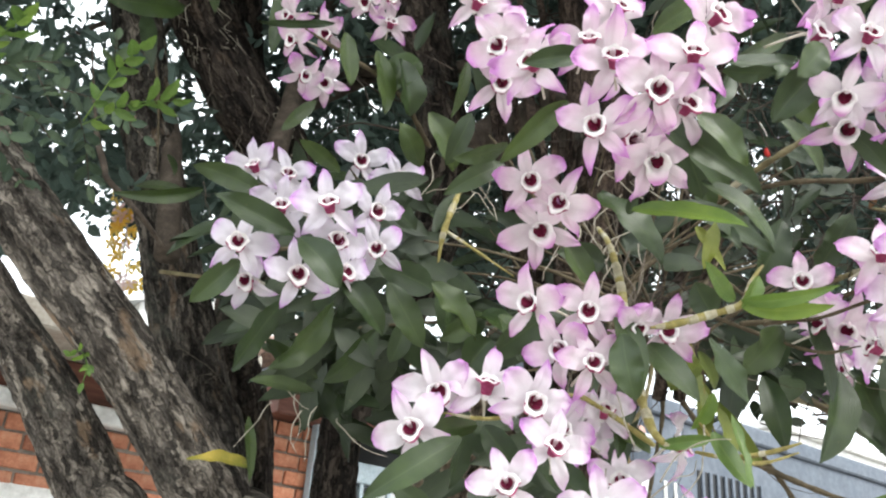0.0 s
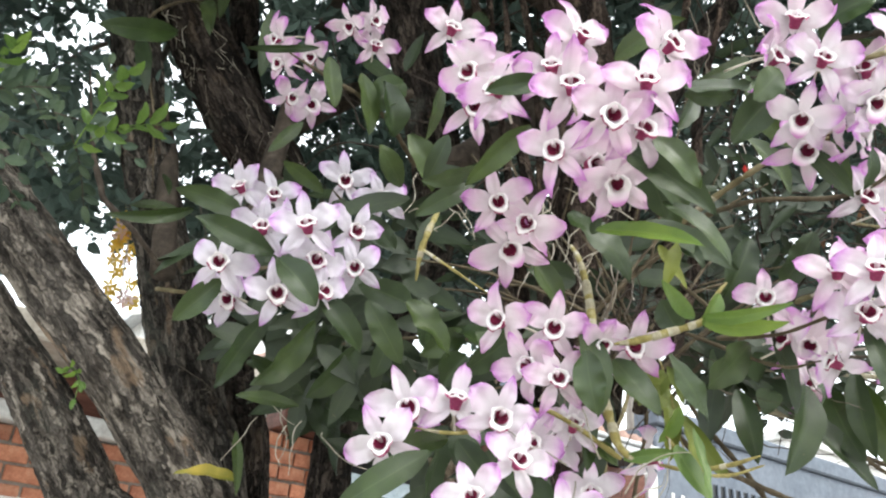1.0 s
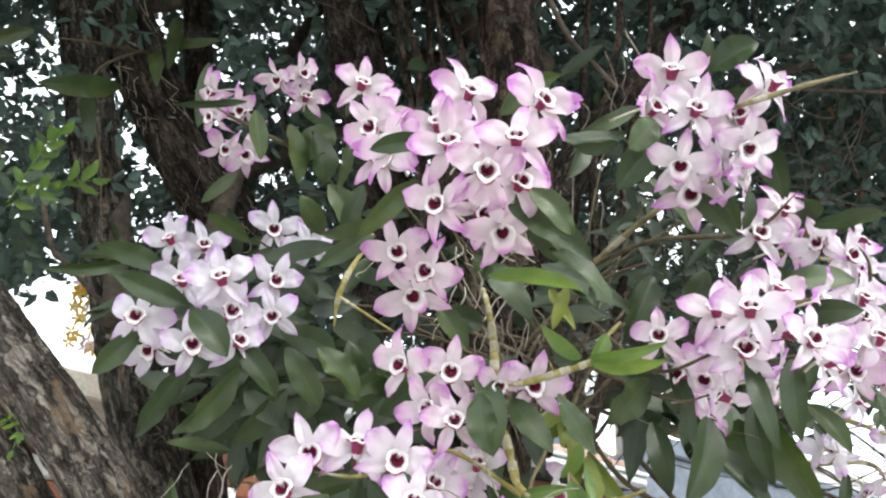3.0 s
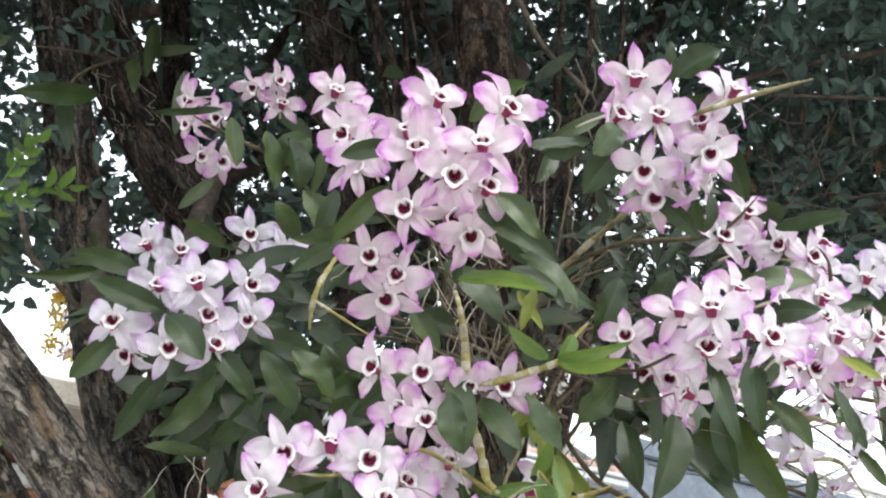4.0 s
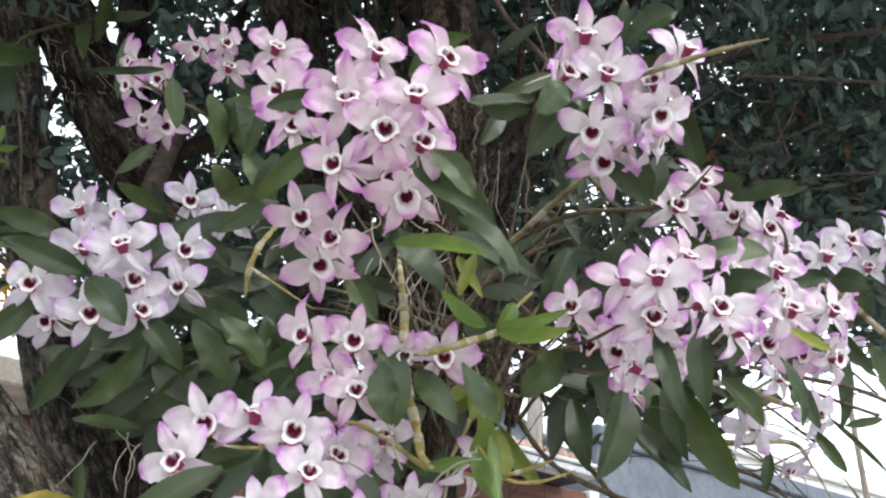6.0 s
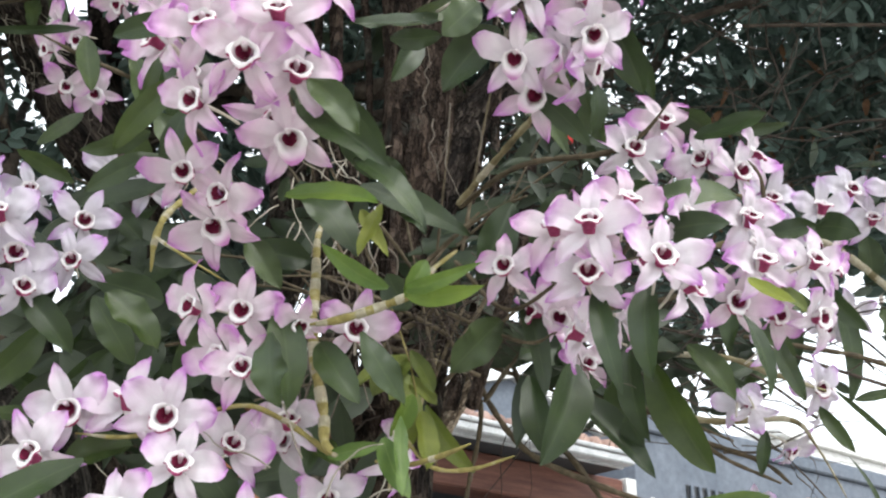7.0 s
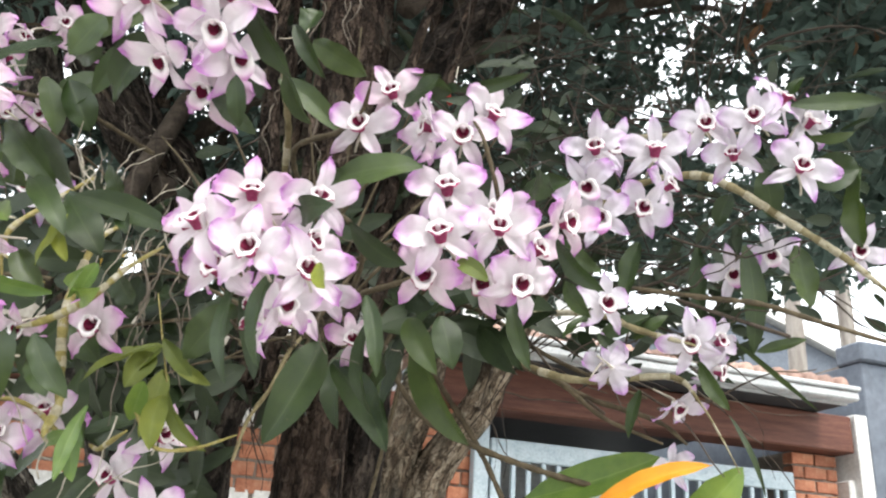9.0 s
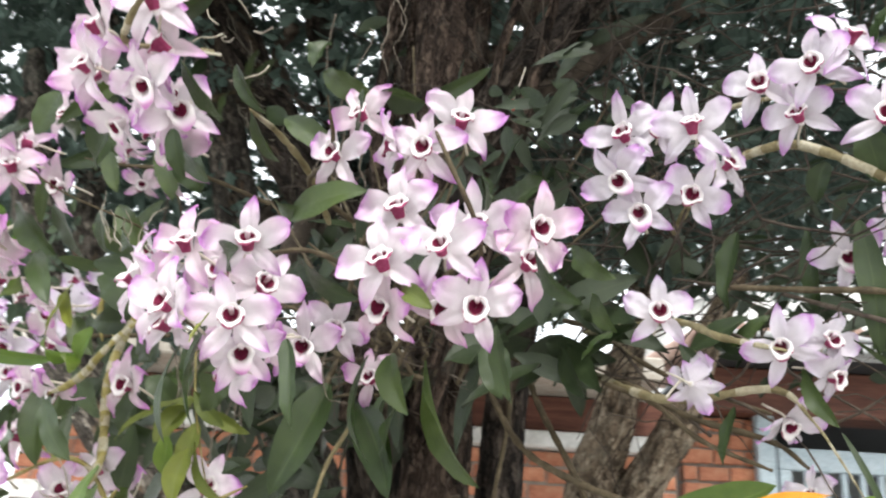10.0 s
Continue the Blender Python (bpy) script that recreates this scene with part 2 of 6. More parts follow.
M_DRY = tone_mat("dry_leaf", (0.12, 0.065, 0.035), (0.22, 0.12, 0.065), 60, 0.8, 0.2, 0.001, 0.2)
M_BRICK = rough_mat("brick", (0.34, 0.13, 0.08), (0.50, 0.22, 0.135), (0.60, 0.33, 0.22), 14, 0.9, 0.004, None, 0.6)
M_MORTAR = rough_mat("mortar", (0.16, 0.13, 0.11), (0.24, 0.20, 0.17), (0.33, 0.29, 0.25), 20, 0.95, 0.003)
M_WHITE = rough_mat("white_plaster", (0.55, 0.53, 0.50), (0.74, 0.73, 0.71), (0.82, 0.81, 0.80), 5, 0.85, 0.002)
M_BEIGE = rough_mat("beige_plaster", (0.36, 0.31, 0.26), (0.50, 0.45, 0.39), (0.60, 0.56, 0.50), 6, 0.9, 0.003)
M_GREY = rough_mat("grey_paint", (0.115, 0.135, 0.17), (0.145, 0.165, 0.20), (0.175, 0.195, 0.235), 3, 0.7, 0.001)
M_BEAM = rough_mat("stained_beam", (0.085, 0.032, 0.022), (0.145, 0.058, 0.040), (0.20, 0.088, 0.062), 9, 0.6, 0.002, (0.3, 1, 3))
M_GATE = rough_mat("gate_paint", (0.34, 0.42, 0.48), (0.45, 0.53, 0.58), (0.54, 0.61, 0.66), 12, 0.45, 0.0006)
M_GUTTER = rough_mat("gutter_metal", (0.42, 0.43, 0.44), (0.55, 0.56, 0.57), (0.66, 0.67, 0.67), 8, 0.5, 0.0008)
M_TILE = rough_mat("roof_tile", (0.30, 0.20, 0.17), (0.46, 0.32, 0.27), (0.58, 0.46, 0.41), 7, 0.9, 0.004, None, 0.5)
M_INSIDE = rough_mat("inner_wall", (0.58, 0.60, 0.61), (0.68, 0.70, 0.71), (0.76, 0.78, 0.79), 3, 0.85, 0.001)
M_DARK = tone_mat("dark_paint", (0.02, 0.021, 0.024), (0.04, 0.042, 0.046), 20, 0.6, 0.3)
# Unseen ground colour, lightened so it bounces fill light up under the leaves.
M_GROUND = rough_mat("paving", (0.30, 0.285, 0.26), (0.40, 0.385, 0.355), (0.48, 0.465, 0.43), 6.0, 0.95, 0.006)
M_POST = rough_mat("weathered_post", (0.22, 0.19, 0.17), (0.32, 0.29, 0.26), (0.42, 0.39, 0.36), 9, 0.9, 0.003, (2, 2, 0.3))
M_YELLOW = tone_mat("yellow_petal", (0.88, 0.56, 0.05), (0.90, 0.74, 0.25), 30, 0.5, 0.3, 0.0005, 0.8)
M_RED = tone_mat("red_petal", (0.45, 0.02, 0.02), (0.62, 0.05, 0.04), 90, 0.45, 0.3, 0.0004, 0.2)
M_PINKISH = tone_mat("pink_petal", (0.80, 0.56, 0.55), (0.88, 0.76, 0.74), 30, 0.5, 0.3, 0.0005, 0.8)

# ---- mesh helpers ----
def mesh_from(name, verts, faces, mat, uvs=None, smooth=True):
    me = bpy.data.meshes.new(name)
    me.from_pydata(verts, [], faces)
    if uvs is not None:
        lay = me.uv_layers.new(name="uv")
        idx = np.empty(len(me.loops), dtype=np.int32)
        me.loops.foreach_get("vertex_index", idx)
        lay.data.foreach_set("uv", np.asarray(uvs, dtype=np.float32)[idx].ravel())
    if smooth:
        me.polygons.foreach_set("use_smooth", [True] * len(me.polygons))
    me.materials.append(mat)
    me.update()
    return me


def child(name, me, parent, m=None, label=""):
    ob = new(name, me)
    ob.parent = parent
    if m is not None:
        ob.matrix_local = m
    return tagged(ob, label) if label else ob


def grid_faces(nu, nv, wrap=False):
    out = []
    for i in range(nu - 1):
        for j in range(nv if wrap else nv - 1):
            a, b = i * nv + j, i * nv + (j + 1) % nv
            out.append((a, b, b + nv, a + nv))
    return out


def smooth_line(pts, steps):
    """Catmull-Rom line through tuples of any length."""
    p = [np.array(q, float) for q in pts]
    p = [2 * p[0] - p[1]] + p + [2 * p[-1] - p[-2]]
    out = []
    for i in range(1, len(p) - 2):
        for s in range(steps):
            t = s / steps
            out.append(0.5 * (2 * p[i] + (p[i + 1] - p[i - 1]) * t + (2 * p[i - 1] - 5 * p[i] + 4 * p[i + 1] - p[i + 2]) * t * t
                              + (3 * p[i] - p[i - 1] - 3 * p[i + 1] + p[i + 2]) * t ** 3))
    out.append(p[-2])
    return np.array(out)


def bark_shape(v, along, g):
    """Furrows along the stem, broken plates and slow swellings."""
    a, b = math.cos(g), math.sin(g)
    ridge = 1 - abs(noise.noise(Vector((a * 2.6 + v.x, b * 2.6, along * 6)))) * 2
    plate = 1 - abs(noise.noise(Vector((a * 6 + 9, b * 6 + v.x, along * 15)))) * 2
    fine = noise.noise(Vector((a * 14, b * 14, along * 48)))
    return 0.97 + 0.07 * ridge + 0.07 * plate * plate + 0.03 * fine + 0.12 * noise.noise(Vector((a * 0.9, b * 0.9 + v.x, along * 4)))


def cane_shape(v, along, g):
    """Swollen joints every few centimetres."""
    k = (along / 0.028) % 1.0
    return 0.64 + 0.40 * abs(math.sin(math.pi * k)) ** 0.55 + (0.10 if k < 0.07 else 0) + 0.08 * noise.noise(v * 120)


def tube(pts, steps, sides, mat, name, shape=None):
    """Tapered round limb through rows of (x, y, z, radius); shape(v, along, round) scales the radius."""
    ln = smooth_line(pts, steps)
    verts, n, round_about = [], len(ln), []
    up = Vector((0.31, 0.17, 0.93))
    run = 0.0
    for i in range(n):
        a, b = Vector(ln[max(i - 1, 0)][:3]), Vector(ln[min(i + 1, n - 1)][:3])
        d = (b - a).normalized()
        if i:
            run += (Vector(ln[i][:3]) - Vector(ln[i - 1][:3])).length
        x = d.cross(up)
        x = x.normalized() if x.length > 0.1 else d.orthogonal().normalized()
        up = x.cross(d).normalized()
        y = up
        for j in range(sides):
            g = 2 * math.pi * j / sides
            w = x * math.cos(g) + y * math.sin(g)
            r = max(ln[i][3], 0.0003)
            if shape:
                r *= shape(Vector(ln[i][:3]) + w * r, run, g)
            verts.append(Vector(ln[i][:3]) + w * r)
            round_about.append((ln[i][3] * math.cos(g) + ln[0][0] * 3, ln[i][3] * math.sin(g), run))
    faces = grid_faces(n, sides, True)
    faces += [tuple(range(sides - 1, -1, -1)), tuple(range((n - 1) * sides, n * sides))]
    me = mesh_from(name, verts, faces, mat)
    if shape is bark_shape:
        me.attributes.new("stem", "FLOAT_VECTOR", "POINT").data.foreach_set("vector", np.array(round_about, np.float32).ravel())
    return me


def box(u0, u1, v0, v1, z0, z1, mat, name, bevel=0.004):
    bm = bmesh.new()
    bmesh.ops.create_cube(bm, size=1.0)
    for v in bm.verts:
        v.co = Vector(((u0 + u1) / 2 + v.co.x * (u1 - u0), (v0 + v1) / 2 + v.co.y * (v1 - v0), (z0 + z1) / 2 + v.co.z * (z1 - z0)))
    if bevel:
        bmesh.ops.bevel(bm, geom=bm.edges[:], offset=bevel, segments=1, affect="EDGES")
    me = bpy.data.meshes.new(name)
    bm.to_mesh(me)
    bm.free()
    me.materials.append(mat)
    return me

# ---- ground and house ----
ground = new("ground", mesh_from("ground", [(-400, -400, 0), (400, -400, 0), (400, 400, 0), (-400, 400, 0)], [(0, 1, 2, 3)], M_GROUND, None, False))
tagged(ground, "worn grey concrete paving under the tree", "ground", kind="structure")

SITE = pose(-0.722, 5.181, 0, 0, 0, 37.2)      # x along the house front, y into the house


def placed(ob, label, category, kind="", group=""):
    ob.matrix_world = SITE
    return tagged(ob, label, category, group, kind)


BRICK_L, BRICK_H, COURSE = 0.195, 0.074, 0.09
random.seed(11)
brick_meshes = []
for k in range(5):
    bm = bmesh.new()
    bmesh.ops.create_cube(bm, size=1.0)
    for v in bm.verts:
        v.co = Vector((v.co.x * BRICK_L, v.co.y * 0.1, v.co.z * BRICK_H)) + Vector([random.uniform(-0.003, 0.003) for _ in range(3)])
    bmesh.ops.bevel(bm, geom=bm.edges[:], offset=0.005, segments=1, affect="EDGES")
    me = bpy.data.meshes.new("brick")
    bm.to_mesh(me)
    bm.free()
    me.materials.append(M_BRICK)
    brick_meshes.append(me)


def lay_bricks(parent, u0, u1, v, z0, z1, shift=0.0):
    """Courses of bricks whose faces stand 12 mm proud of the mortar."""
    row, z = 0, z1 - COURSE / 2
    while z > z0:
        n = max(1, round((u1 - u0) / 0.207))
        step = (u1 - u0) / n
        for c in range(n + (row % 2)):
            a = u0 + (c - 0.5 * (row % 2)) * step
            b = min(a + step, u1)
            a = max(a, u0)
            ln = (b - a - 0.012) / BRICK_L
            m = Matrix.Translation(((a + b) / 2, v + random.uniform(-0.004, 0.004), z + random.uniform(-0.002, 0.002))) @ Matrix.Diagonal((ln, 1, 1, 1))
            child("brick", random.choice(brick_meshes), parent, m)
        z -= COURSE
        row += 1


wall_left = placed(new("wall_left", box(-4.2, -0.55, 0.0, 0.12, 0, 2.385, M_MORTAR, "wall_left")), "red brick garden wall with recessed grey mortar", "wall", "structure")
wall_cap = placed(new("trim_cap", box(-4.2, -0.55, -0.09, 0.14, 2.388, 2.48, M_WHITE, "trim_cap", 0.01)), "weathered white plaster coping on the brick wall", "coping", "structure")
beam_left = placed(new("timber_beam", box(-4.2, -0.53, 0.02, 0.2, 2.5, 2.695, M_BEAM, "timber_beam", 0.008)), "dark reddish-brown stained timber beam under the roof edge", "beam")
roof_left = placed(new("roof_slab", box(-4.2, -0.7, -0.45, 2.6, 2.70, 2.83, M_BEIGE, "roof_slab", 0.012)), "beige concrete roof edge above the brick wall", "roof", "structure")

pillar = placed(new("gate_pillar", box(-0.51, -0.005, 0.012, 0.36, 0, 2.63, M_MORTAR, "gate_pillar")), "orange-red brick gate pillar with uneven courses", "pillar", group="gate pillars")
pillar_b = placed(new("gate_pillar", box(2.21, 2.57, 0.012, 0.36, 0, 2.63, M_MORTAR, "gate_pillar")), "pale orange brick gate pillar beside the grey wall", "pillar", group="gate pillars")

gate_post = placed(new("gate_post", box(-0.125, -0.03, -0.085, -0.012, 0, 2.8, M_GATE, "gate_post", 0.006)), "light blue-grey painted steel gate post", "post")

gate = placed(new("gate"), "light blue-grey steel gate with upright bars", "gate")
child("top_rail", box(-0.015, 2.15, -0.075, -0.03, 2.35, 2.47, M_GATE, "top_rail", 0.006), gate)
child("bottom_rail", box(-0.015, 2.15, -0.075, -0.03, 0.08, 0.2, M_GATE, "bottom_rail", 0.006), gate)
child("middle_rail", box(-0.015, 2.15, -0.072, -0.033, 1.15, 1.22, M_GATE, "middle_rail", 0.006), gate)
child("stile", box(-0.015, 0.05, -0.077, -0.028, 0.2, 2.35, M_GATE, "stile", 0.005), gate)
child("stile", box(2.085, 2.15, -0.077, -0.028, 0.2, 2.35, M_GATE, "stile", 0.005), gate)
bar_mesh = box(-0.014, 0.014, -0.066, -0.04, 0.18, 2.365, M_GATE, "bar", 0.003)
for k in range(20):
    child("bar", bar_mesh, gate, Matrix.Translation((0.135 + k * 0.099, 0, 0)))

beam = placed(new("timber_beam", box(-0.42, 2.62, -0.14, 0.12, 2.635, 2.885, M_BEAM, "timber_beam", 0.01)), "wide reddish-brown stained timber beam above the gate", "beam")
column = placed(new("white_column", box(2.63, 2.74, -0.16, 0.1, 0, 2.9, M_WHITE, "white_column", 0.006)), "narrow white plaster column between beam and grey wall", "column")
lower_block = placed(new("white_block", box(2.58, 2.8, -0.1, 0.3, 2.2, 2.46, M_WHITE, "white_block", 0.01)), "white plaster block beside the brick pillar", "block")

canopy_roof = placed(new("carport_roof"), "tiled carport roof with a pale ribbed gutter", "roof")
child("gutter", box(-0.5, 2.37, -0.5, -0.4, 2.90, 2.955, M_GUTTER, "gutter", 0.01), canopy_roof, None, "pale grey metal gutter")
child("gutter_lip", box(-0.5, 2.375, -0.515, -0.4, 2.959, 2.99, M_GUTTER, "gutter_lip", 0.008), canopy_roof)
child("fascia", box(-0.5, 2.365, -0.395, -0.36, 2.89, 2.98, M_GUTTER, "fascia", 0.005), canopy_roof)
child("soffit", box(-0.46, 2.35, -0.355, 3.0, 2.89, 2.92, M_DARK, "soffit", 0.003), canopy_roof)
for k in range(23):
    pts = [(-0.44 + k * 0.122, -0.49, 2.99, 0.055), (-0.44 + k * 0.122, 0.6, 3.14, 0.055), (-0.44 + k * 0.122, 2.4, 3.39, 0.055)]
    child("roof_tile", tube(pts, 2, 10, M_TILE, "roof_tile"), canopy_roof)

back_wall = placed(new("wall_garage", box(-0.4, 2.6, 3.0, 3.12, 0, 2.885, M_INSIDE, "wall_garage", 0)), "dim grey back wall of the carport", "wall", "structure")
side_wall = placed(new("wall_garage_side", box(-0.42, -0.3, 0.37, 3.0, 0, 2.885, M_INSIDE, "wall_garage_side", 0)), "grey side wall of the carport", "wall", "structure")

wall_grey = placed(new("wall_grey", box(2.78, 7.5, -0.12, 3.2, 0, 3.3, M_GREY, "wall_grey", 0.008)), "blue-grey painted wall of the neighbouring house", "wall", "structure")
trim_grey = placed(new("trim_parapet", box(2.76, 7.5, -0.16, 0.1, 3.304, 3.45, M_GREY, "trim_parapet", 0.015)), "blue-grey parapet band along the wall top", "trim", "structure")
number = placed(new("wall_sign"), "two white upright bars fixed on the grey wall", "sign")
child("bar", box(2.93, 2.965, -0.13, -0.122, 2.58, 2.8, M_WHITE, "bar", 0.002), number)
child("bar", box(3.05, 3.085, -0.13, -0.122, 2.58, 2.8, M_WHITE, "bar", 0.002), number)
grille = placed(new("wall_grille", box(3.35, 4.25, -0.128, -0.122, 2.45, 2.95, M_DARK, "wall_grille", 0)), "dark slatted ventilation grille in the grey wall", "grille")
slat_mesh = box(-0.018, 0.018, -0.15, -0.13, 2.45, 2.95, M_GREY, "slat", 0.004)
for k in range(9):
    child("slat", slat_mesh, grille, Matrix.Translation((3.4 + k * 0.1, 0, 0)))

for u, z1, r in ((3.2, 4.9, 0.075), (3.77, 5.0, 0.07)):
    p = tube([(u, 1.0, 3.3, r), (u + 0.01, 1.0, 4.1, r * 0.97), (u - 0.01, 1.0, z1, r * 0.95)], 6, 14, M_POST, "roof_post",
             lambda v, a, g: 1 + 0.06 * noise.noise(v * 9))
    placed(new("roof_post", p), "weathered grey timber post standing above the wall", "post", group="roof posts")
roof_floor = placed(new("roof_floor", box(2.8, 7.5, 0.11, 3.2, 3.304, 3.32, M_MORTAR, "roof_floor", 0)), "flat concrete roof behind the parapet", "roof", "structure")

far_house = new("white_house", box(-1.5, 6.5, 0, 6, 0, 6.25, M_WHITE, "white_house", 0.02))
far_house.matrix_world = pose(8.1, 19.4, 0, 0, 0, 37.2)
tagged(far_house, "white plastered house far down the street", "house")
child("cornice", box(-1.6, 6.6, -0.12, 6.1, 6.254, 6.45, M_WHITE, "cornice", 0.02), far_house)
for u in (1.3, 3.9):
    w = child("window", box(u - 0.55, u + 0.55, -0.05, -0.004, 4.4, 5.5, M_DARK, "window", 0.01), far_house)
    child("sill", box(u - 0.62, u + 0.62, -0.1, -0.004, 4.3, 4.39, M_WHITE, "sill", 0.01), w)
def gable_house(name, label, u0, u1, v0, v1, eave, ridge, wall_mat, roof_mat):
    """Plain house with its gable to the street, roof slabs and a white barge board."""
    um = (u0 + u1) / 2
    ring = [(u0, 0), (u1, 0), (u1, eave), (um, ridge), (u0, eave)]
    verts = [(u, v, z) for v in (v0, v1) for u, z in ring]
    faces = [(0, 1, 2, 3, 4), (9, 8, 7, 6, 5)] + [(k, k + 5, (k + 1) % 5 + 5, (k + 1) % 5) for k in range(5)]
    house = placed(new(name), label, "house")
    child("wall", mesh_from("wall", verts, faces, wall_mat, None, False), house)
    for s in (u0, u1):
        over = um + (s - um) * 1.12
        low = eave - (ridge - eave) * 0.12
        top = [(um, ridge + 0.012), (over, low + 0.012), (over, low + 0.11), (um, ridge + 0.12)]
        for nm, a, b, mat in (("roof", v0 - 0.1, v1 + 0.2, roof_mat), ("barge_board", v0 - 0.17, v0 - 0.104, M_WHITE)):
            vs = [(u, v, z) for v in (a, b) for u, z in top]
            fs = [(0, 1, 2, 3), (7, 6, 5, 4)] + [(k, (k + 1) % 4, (k + 1) % 4 + 4, k + 4) for k in range(4)]
            child(nm, mesh_from(nm, vs, fs, mat, None, False), house)
    return house


gable_house("grey_house", "blue-grey gabled house with white barge boards", 4.7, 8.74, 6.0, 11.0, 5.35, 6.0, M_GREY, M_GUTTER)
gable_house("pale_house", "pale plastered house with a light grey roof", 2.2, 8.6, 12.0, 17.0, 7.2, 8.35, M_WHITE, M_GUTTER)
pole = new("street_pole", tube([(9.2, 17.6, 0, 0.07), (9.2, 17.6, 5, 0.06), (9.2, 17.6, 9.5, 0.05)], 4, 10, M_MORTAR, "street_pole"))
tagged(pole, "slim grey concrete street pole", "pole")

# ---- the tree ----
tree = new("tree")
tree.matrix_world = pose(-0.2, 1.4, 0)
tagged(tree, "dark rough-barked tree with several leaning stems and a dense small-leaved crown", "tree")


def stem(pts, mat=None, sides=72, steps=34, wide=1.0):
    ob = child("trunk", tube([(x + 0.2, y - 1.4, z, r * wide) for x, y, z, r in pts], steps, sides, mat or M_BARK, "trunk", bark_shape), tree)
    return ob


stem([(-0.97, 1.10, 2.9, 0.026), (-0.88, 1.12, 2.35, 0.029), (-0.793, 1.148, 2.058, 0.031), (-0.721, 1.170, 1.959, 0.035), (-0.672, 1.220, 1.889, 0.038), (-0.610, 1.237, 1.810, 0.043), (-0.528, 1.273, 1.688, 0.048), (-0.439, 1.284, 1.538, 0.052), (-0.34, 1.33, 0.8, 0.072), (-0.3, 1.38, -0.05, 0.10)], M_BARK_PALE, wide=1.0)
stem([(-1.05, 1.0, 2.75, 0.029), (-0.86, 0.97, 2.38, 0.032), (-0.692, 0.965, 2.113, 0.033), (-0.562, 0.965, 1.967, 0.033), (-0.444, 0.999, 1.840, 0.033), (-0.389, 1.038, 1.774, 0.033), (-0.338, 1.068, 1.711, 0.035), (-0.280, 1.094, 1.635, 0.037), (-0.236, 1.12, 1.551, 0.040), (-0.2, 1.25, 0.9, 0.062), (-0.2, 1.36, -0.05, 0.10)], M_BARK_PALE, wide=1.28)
stem([(-0.85, 1.2, 3.6, 0.032), (-0.759, 1.224, 2.983, 0.035), (-0.663, 1.277, 2.596, 0.036), (-0.595, 1.309, 2.355, 0.037), (-0.517, 1.343, 2.121, 0.038), (-0.480, 1.380, 1.999, 0.042), (-0.435, 1.410, 1.869, 0.044), (-0.372, 1.428, 1.688, 0.048), (-0.28, 1.4, 0.9, 0.075), (-0.22, 1.42, -0.05, 0.12)], wide=1.22)
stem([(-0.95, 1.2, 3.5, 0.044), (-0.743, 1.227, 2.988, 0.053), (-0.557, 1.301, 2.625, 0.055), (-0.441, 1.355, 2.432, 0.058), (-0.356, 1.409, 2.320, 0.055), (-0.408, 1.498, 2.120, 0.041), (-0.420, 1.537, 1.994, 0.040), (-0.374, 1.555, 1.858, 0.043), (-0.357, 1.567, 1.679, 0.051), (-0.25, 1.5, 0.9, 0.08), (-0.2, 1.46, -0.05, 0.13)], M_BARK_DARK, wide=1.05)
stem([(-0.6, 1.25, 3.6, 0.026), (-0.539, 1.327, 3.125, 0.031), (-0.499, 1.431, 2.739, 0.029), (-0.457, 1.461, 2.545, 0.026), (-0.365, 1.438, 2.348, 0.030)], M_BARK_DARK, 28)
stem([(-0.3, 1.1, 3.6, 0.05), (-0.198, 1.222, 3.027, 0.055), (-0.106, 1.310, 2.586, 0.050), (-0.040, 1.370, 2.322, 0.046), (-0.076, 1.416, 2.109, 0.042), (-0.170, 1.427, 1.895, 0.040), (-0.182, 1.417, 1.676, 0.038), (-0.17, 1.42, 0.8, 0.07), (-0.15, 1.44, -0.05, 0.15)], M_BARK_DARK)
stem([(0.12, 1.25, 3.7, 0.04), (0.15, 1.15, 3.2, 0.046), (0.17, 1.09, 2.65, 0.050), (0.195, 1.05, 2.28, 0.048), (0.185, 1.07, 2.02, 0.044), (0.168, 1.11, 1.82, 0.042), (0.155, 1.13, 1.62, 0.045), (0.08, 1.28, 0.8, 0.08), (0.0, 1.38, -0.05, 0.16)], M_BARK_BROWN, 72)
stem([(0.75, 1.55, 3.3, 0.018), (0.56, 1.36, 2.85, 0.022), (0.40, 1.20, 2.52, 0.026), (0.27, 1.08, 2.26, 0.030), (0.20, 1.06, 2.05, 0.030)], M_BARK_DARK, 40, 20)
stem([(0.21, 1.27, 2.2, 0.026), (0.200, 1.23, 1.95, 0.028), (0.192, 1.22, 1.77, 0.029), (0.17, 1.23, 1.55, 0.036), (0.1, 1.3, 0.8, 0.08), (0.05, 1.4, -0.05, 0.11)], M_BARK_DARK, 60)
stem([(0.16, 1.80, 2.35, 0.020), (0.09, 1.82, 2.12, 0.032), (0.035, 1.84, 1.96, 0.044), (-0.012, 1.85, 1.84, 0.050), (-0.03, 1.85, 1.6, 0.058), (-0.02, 1.75, 0.8, 0.1), (0.0, 1.6, -0.05, 0.14)], M_BARK_TAN)
stem([(0.36, 1.72, 2.2, 0.016), (0.24, 1.80, 2.05, 0.030), (0.175, 1.85, 1.955, 0.036), (0.115, 1.87, 1.885, 0.038), (0.06, 1.875, 1.79, 0.042), (0.04, 1.86, 1.6, 0.045)], M_BARK_TAN, 48)
upright = random.Random(41)
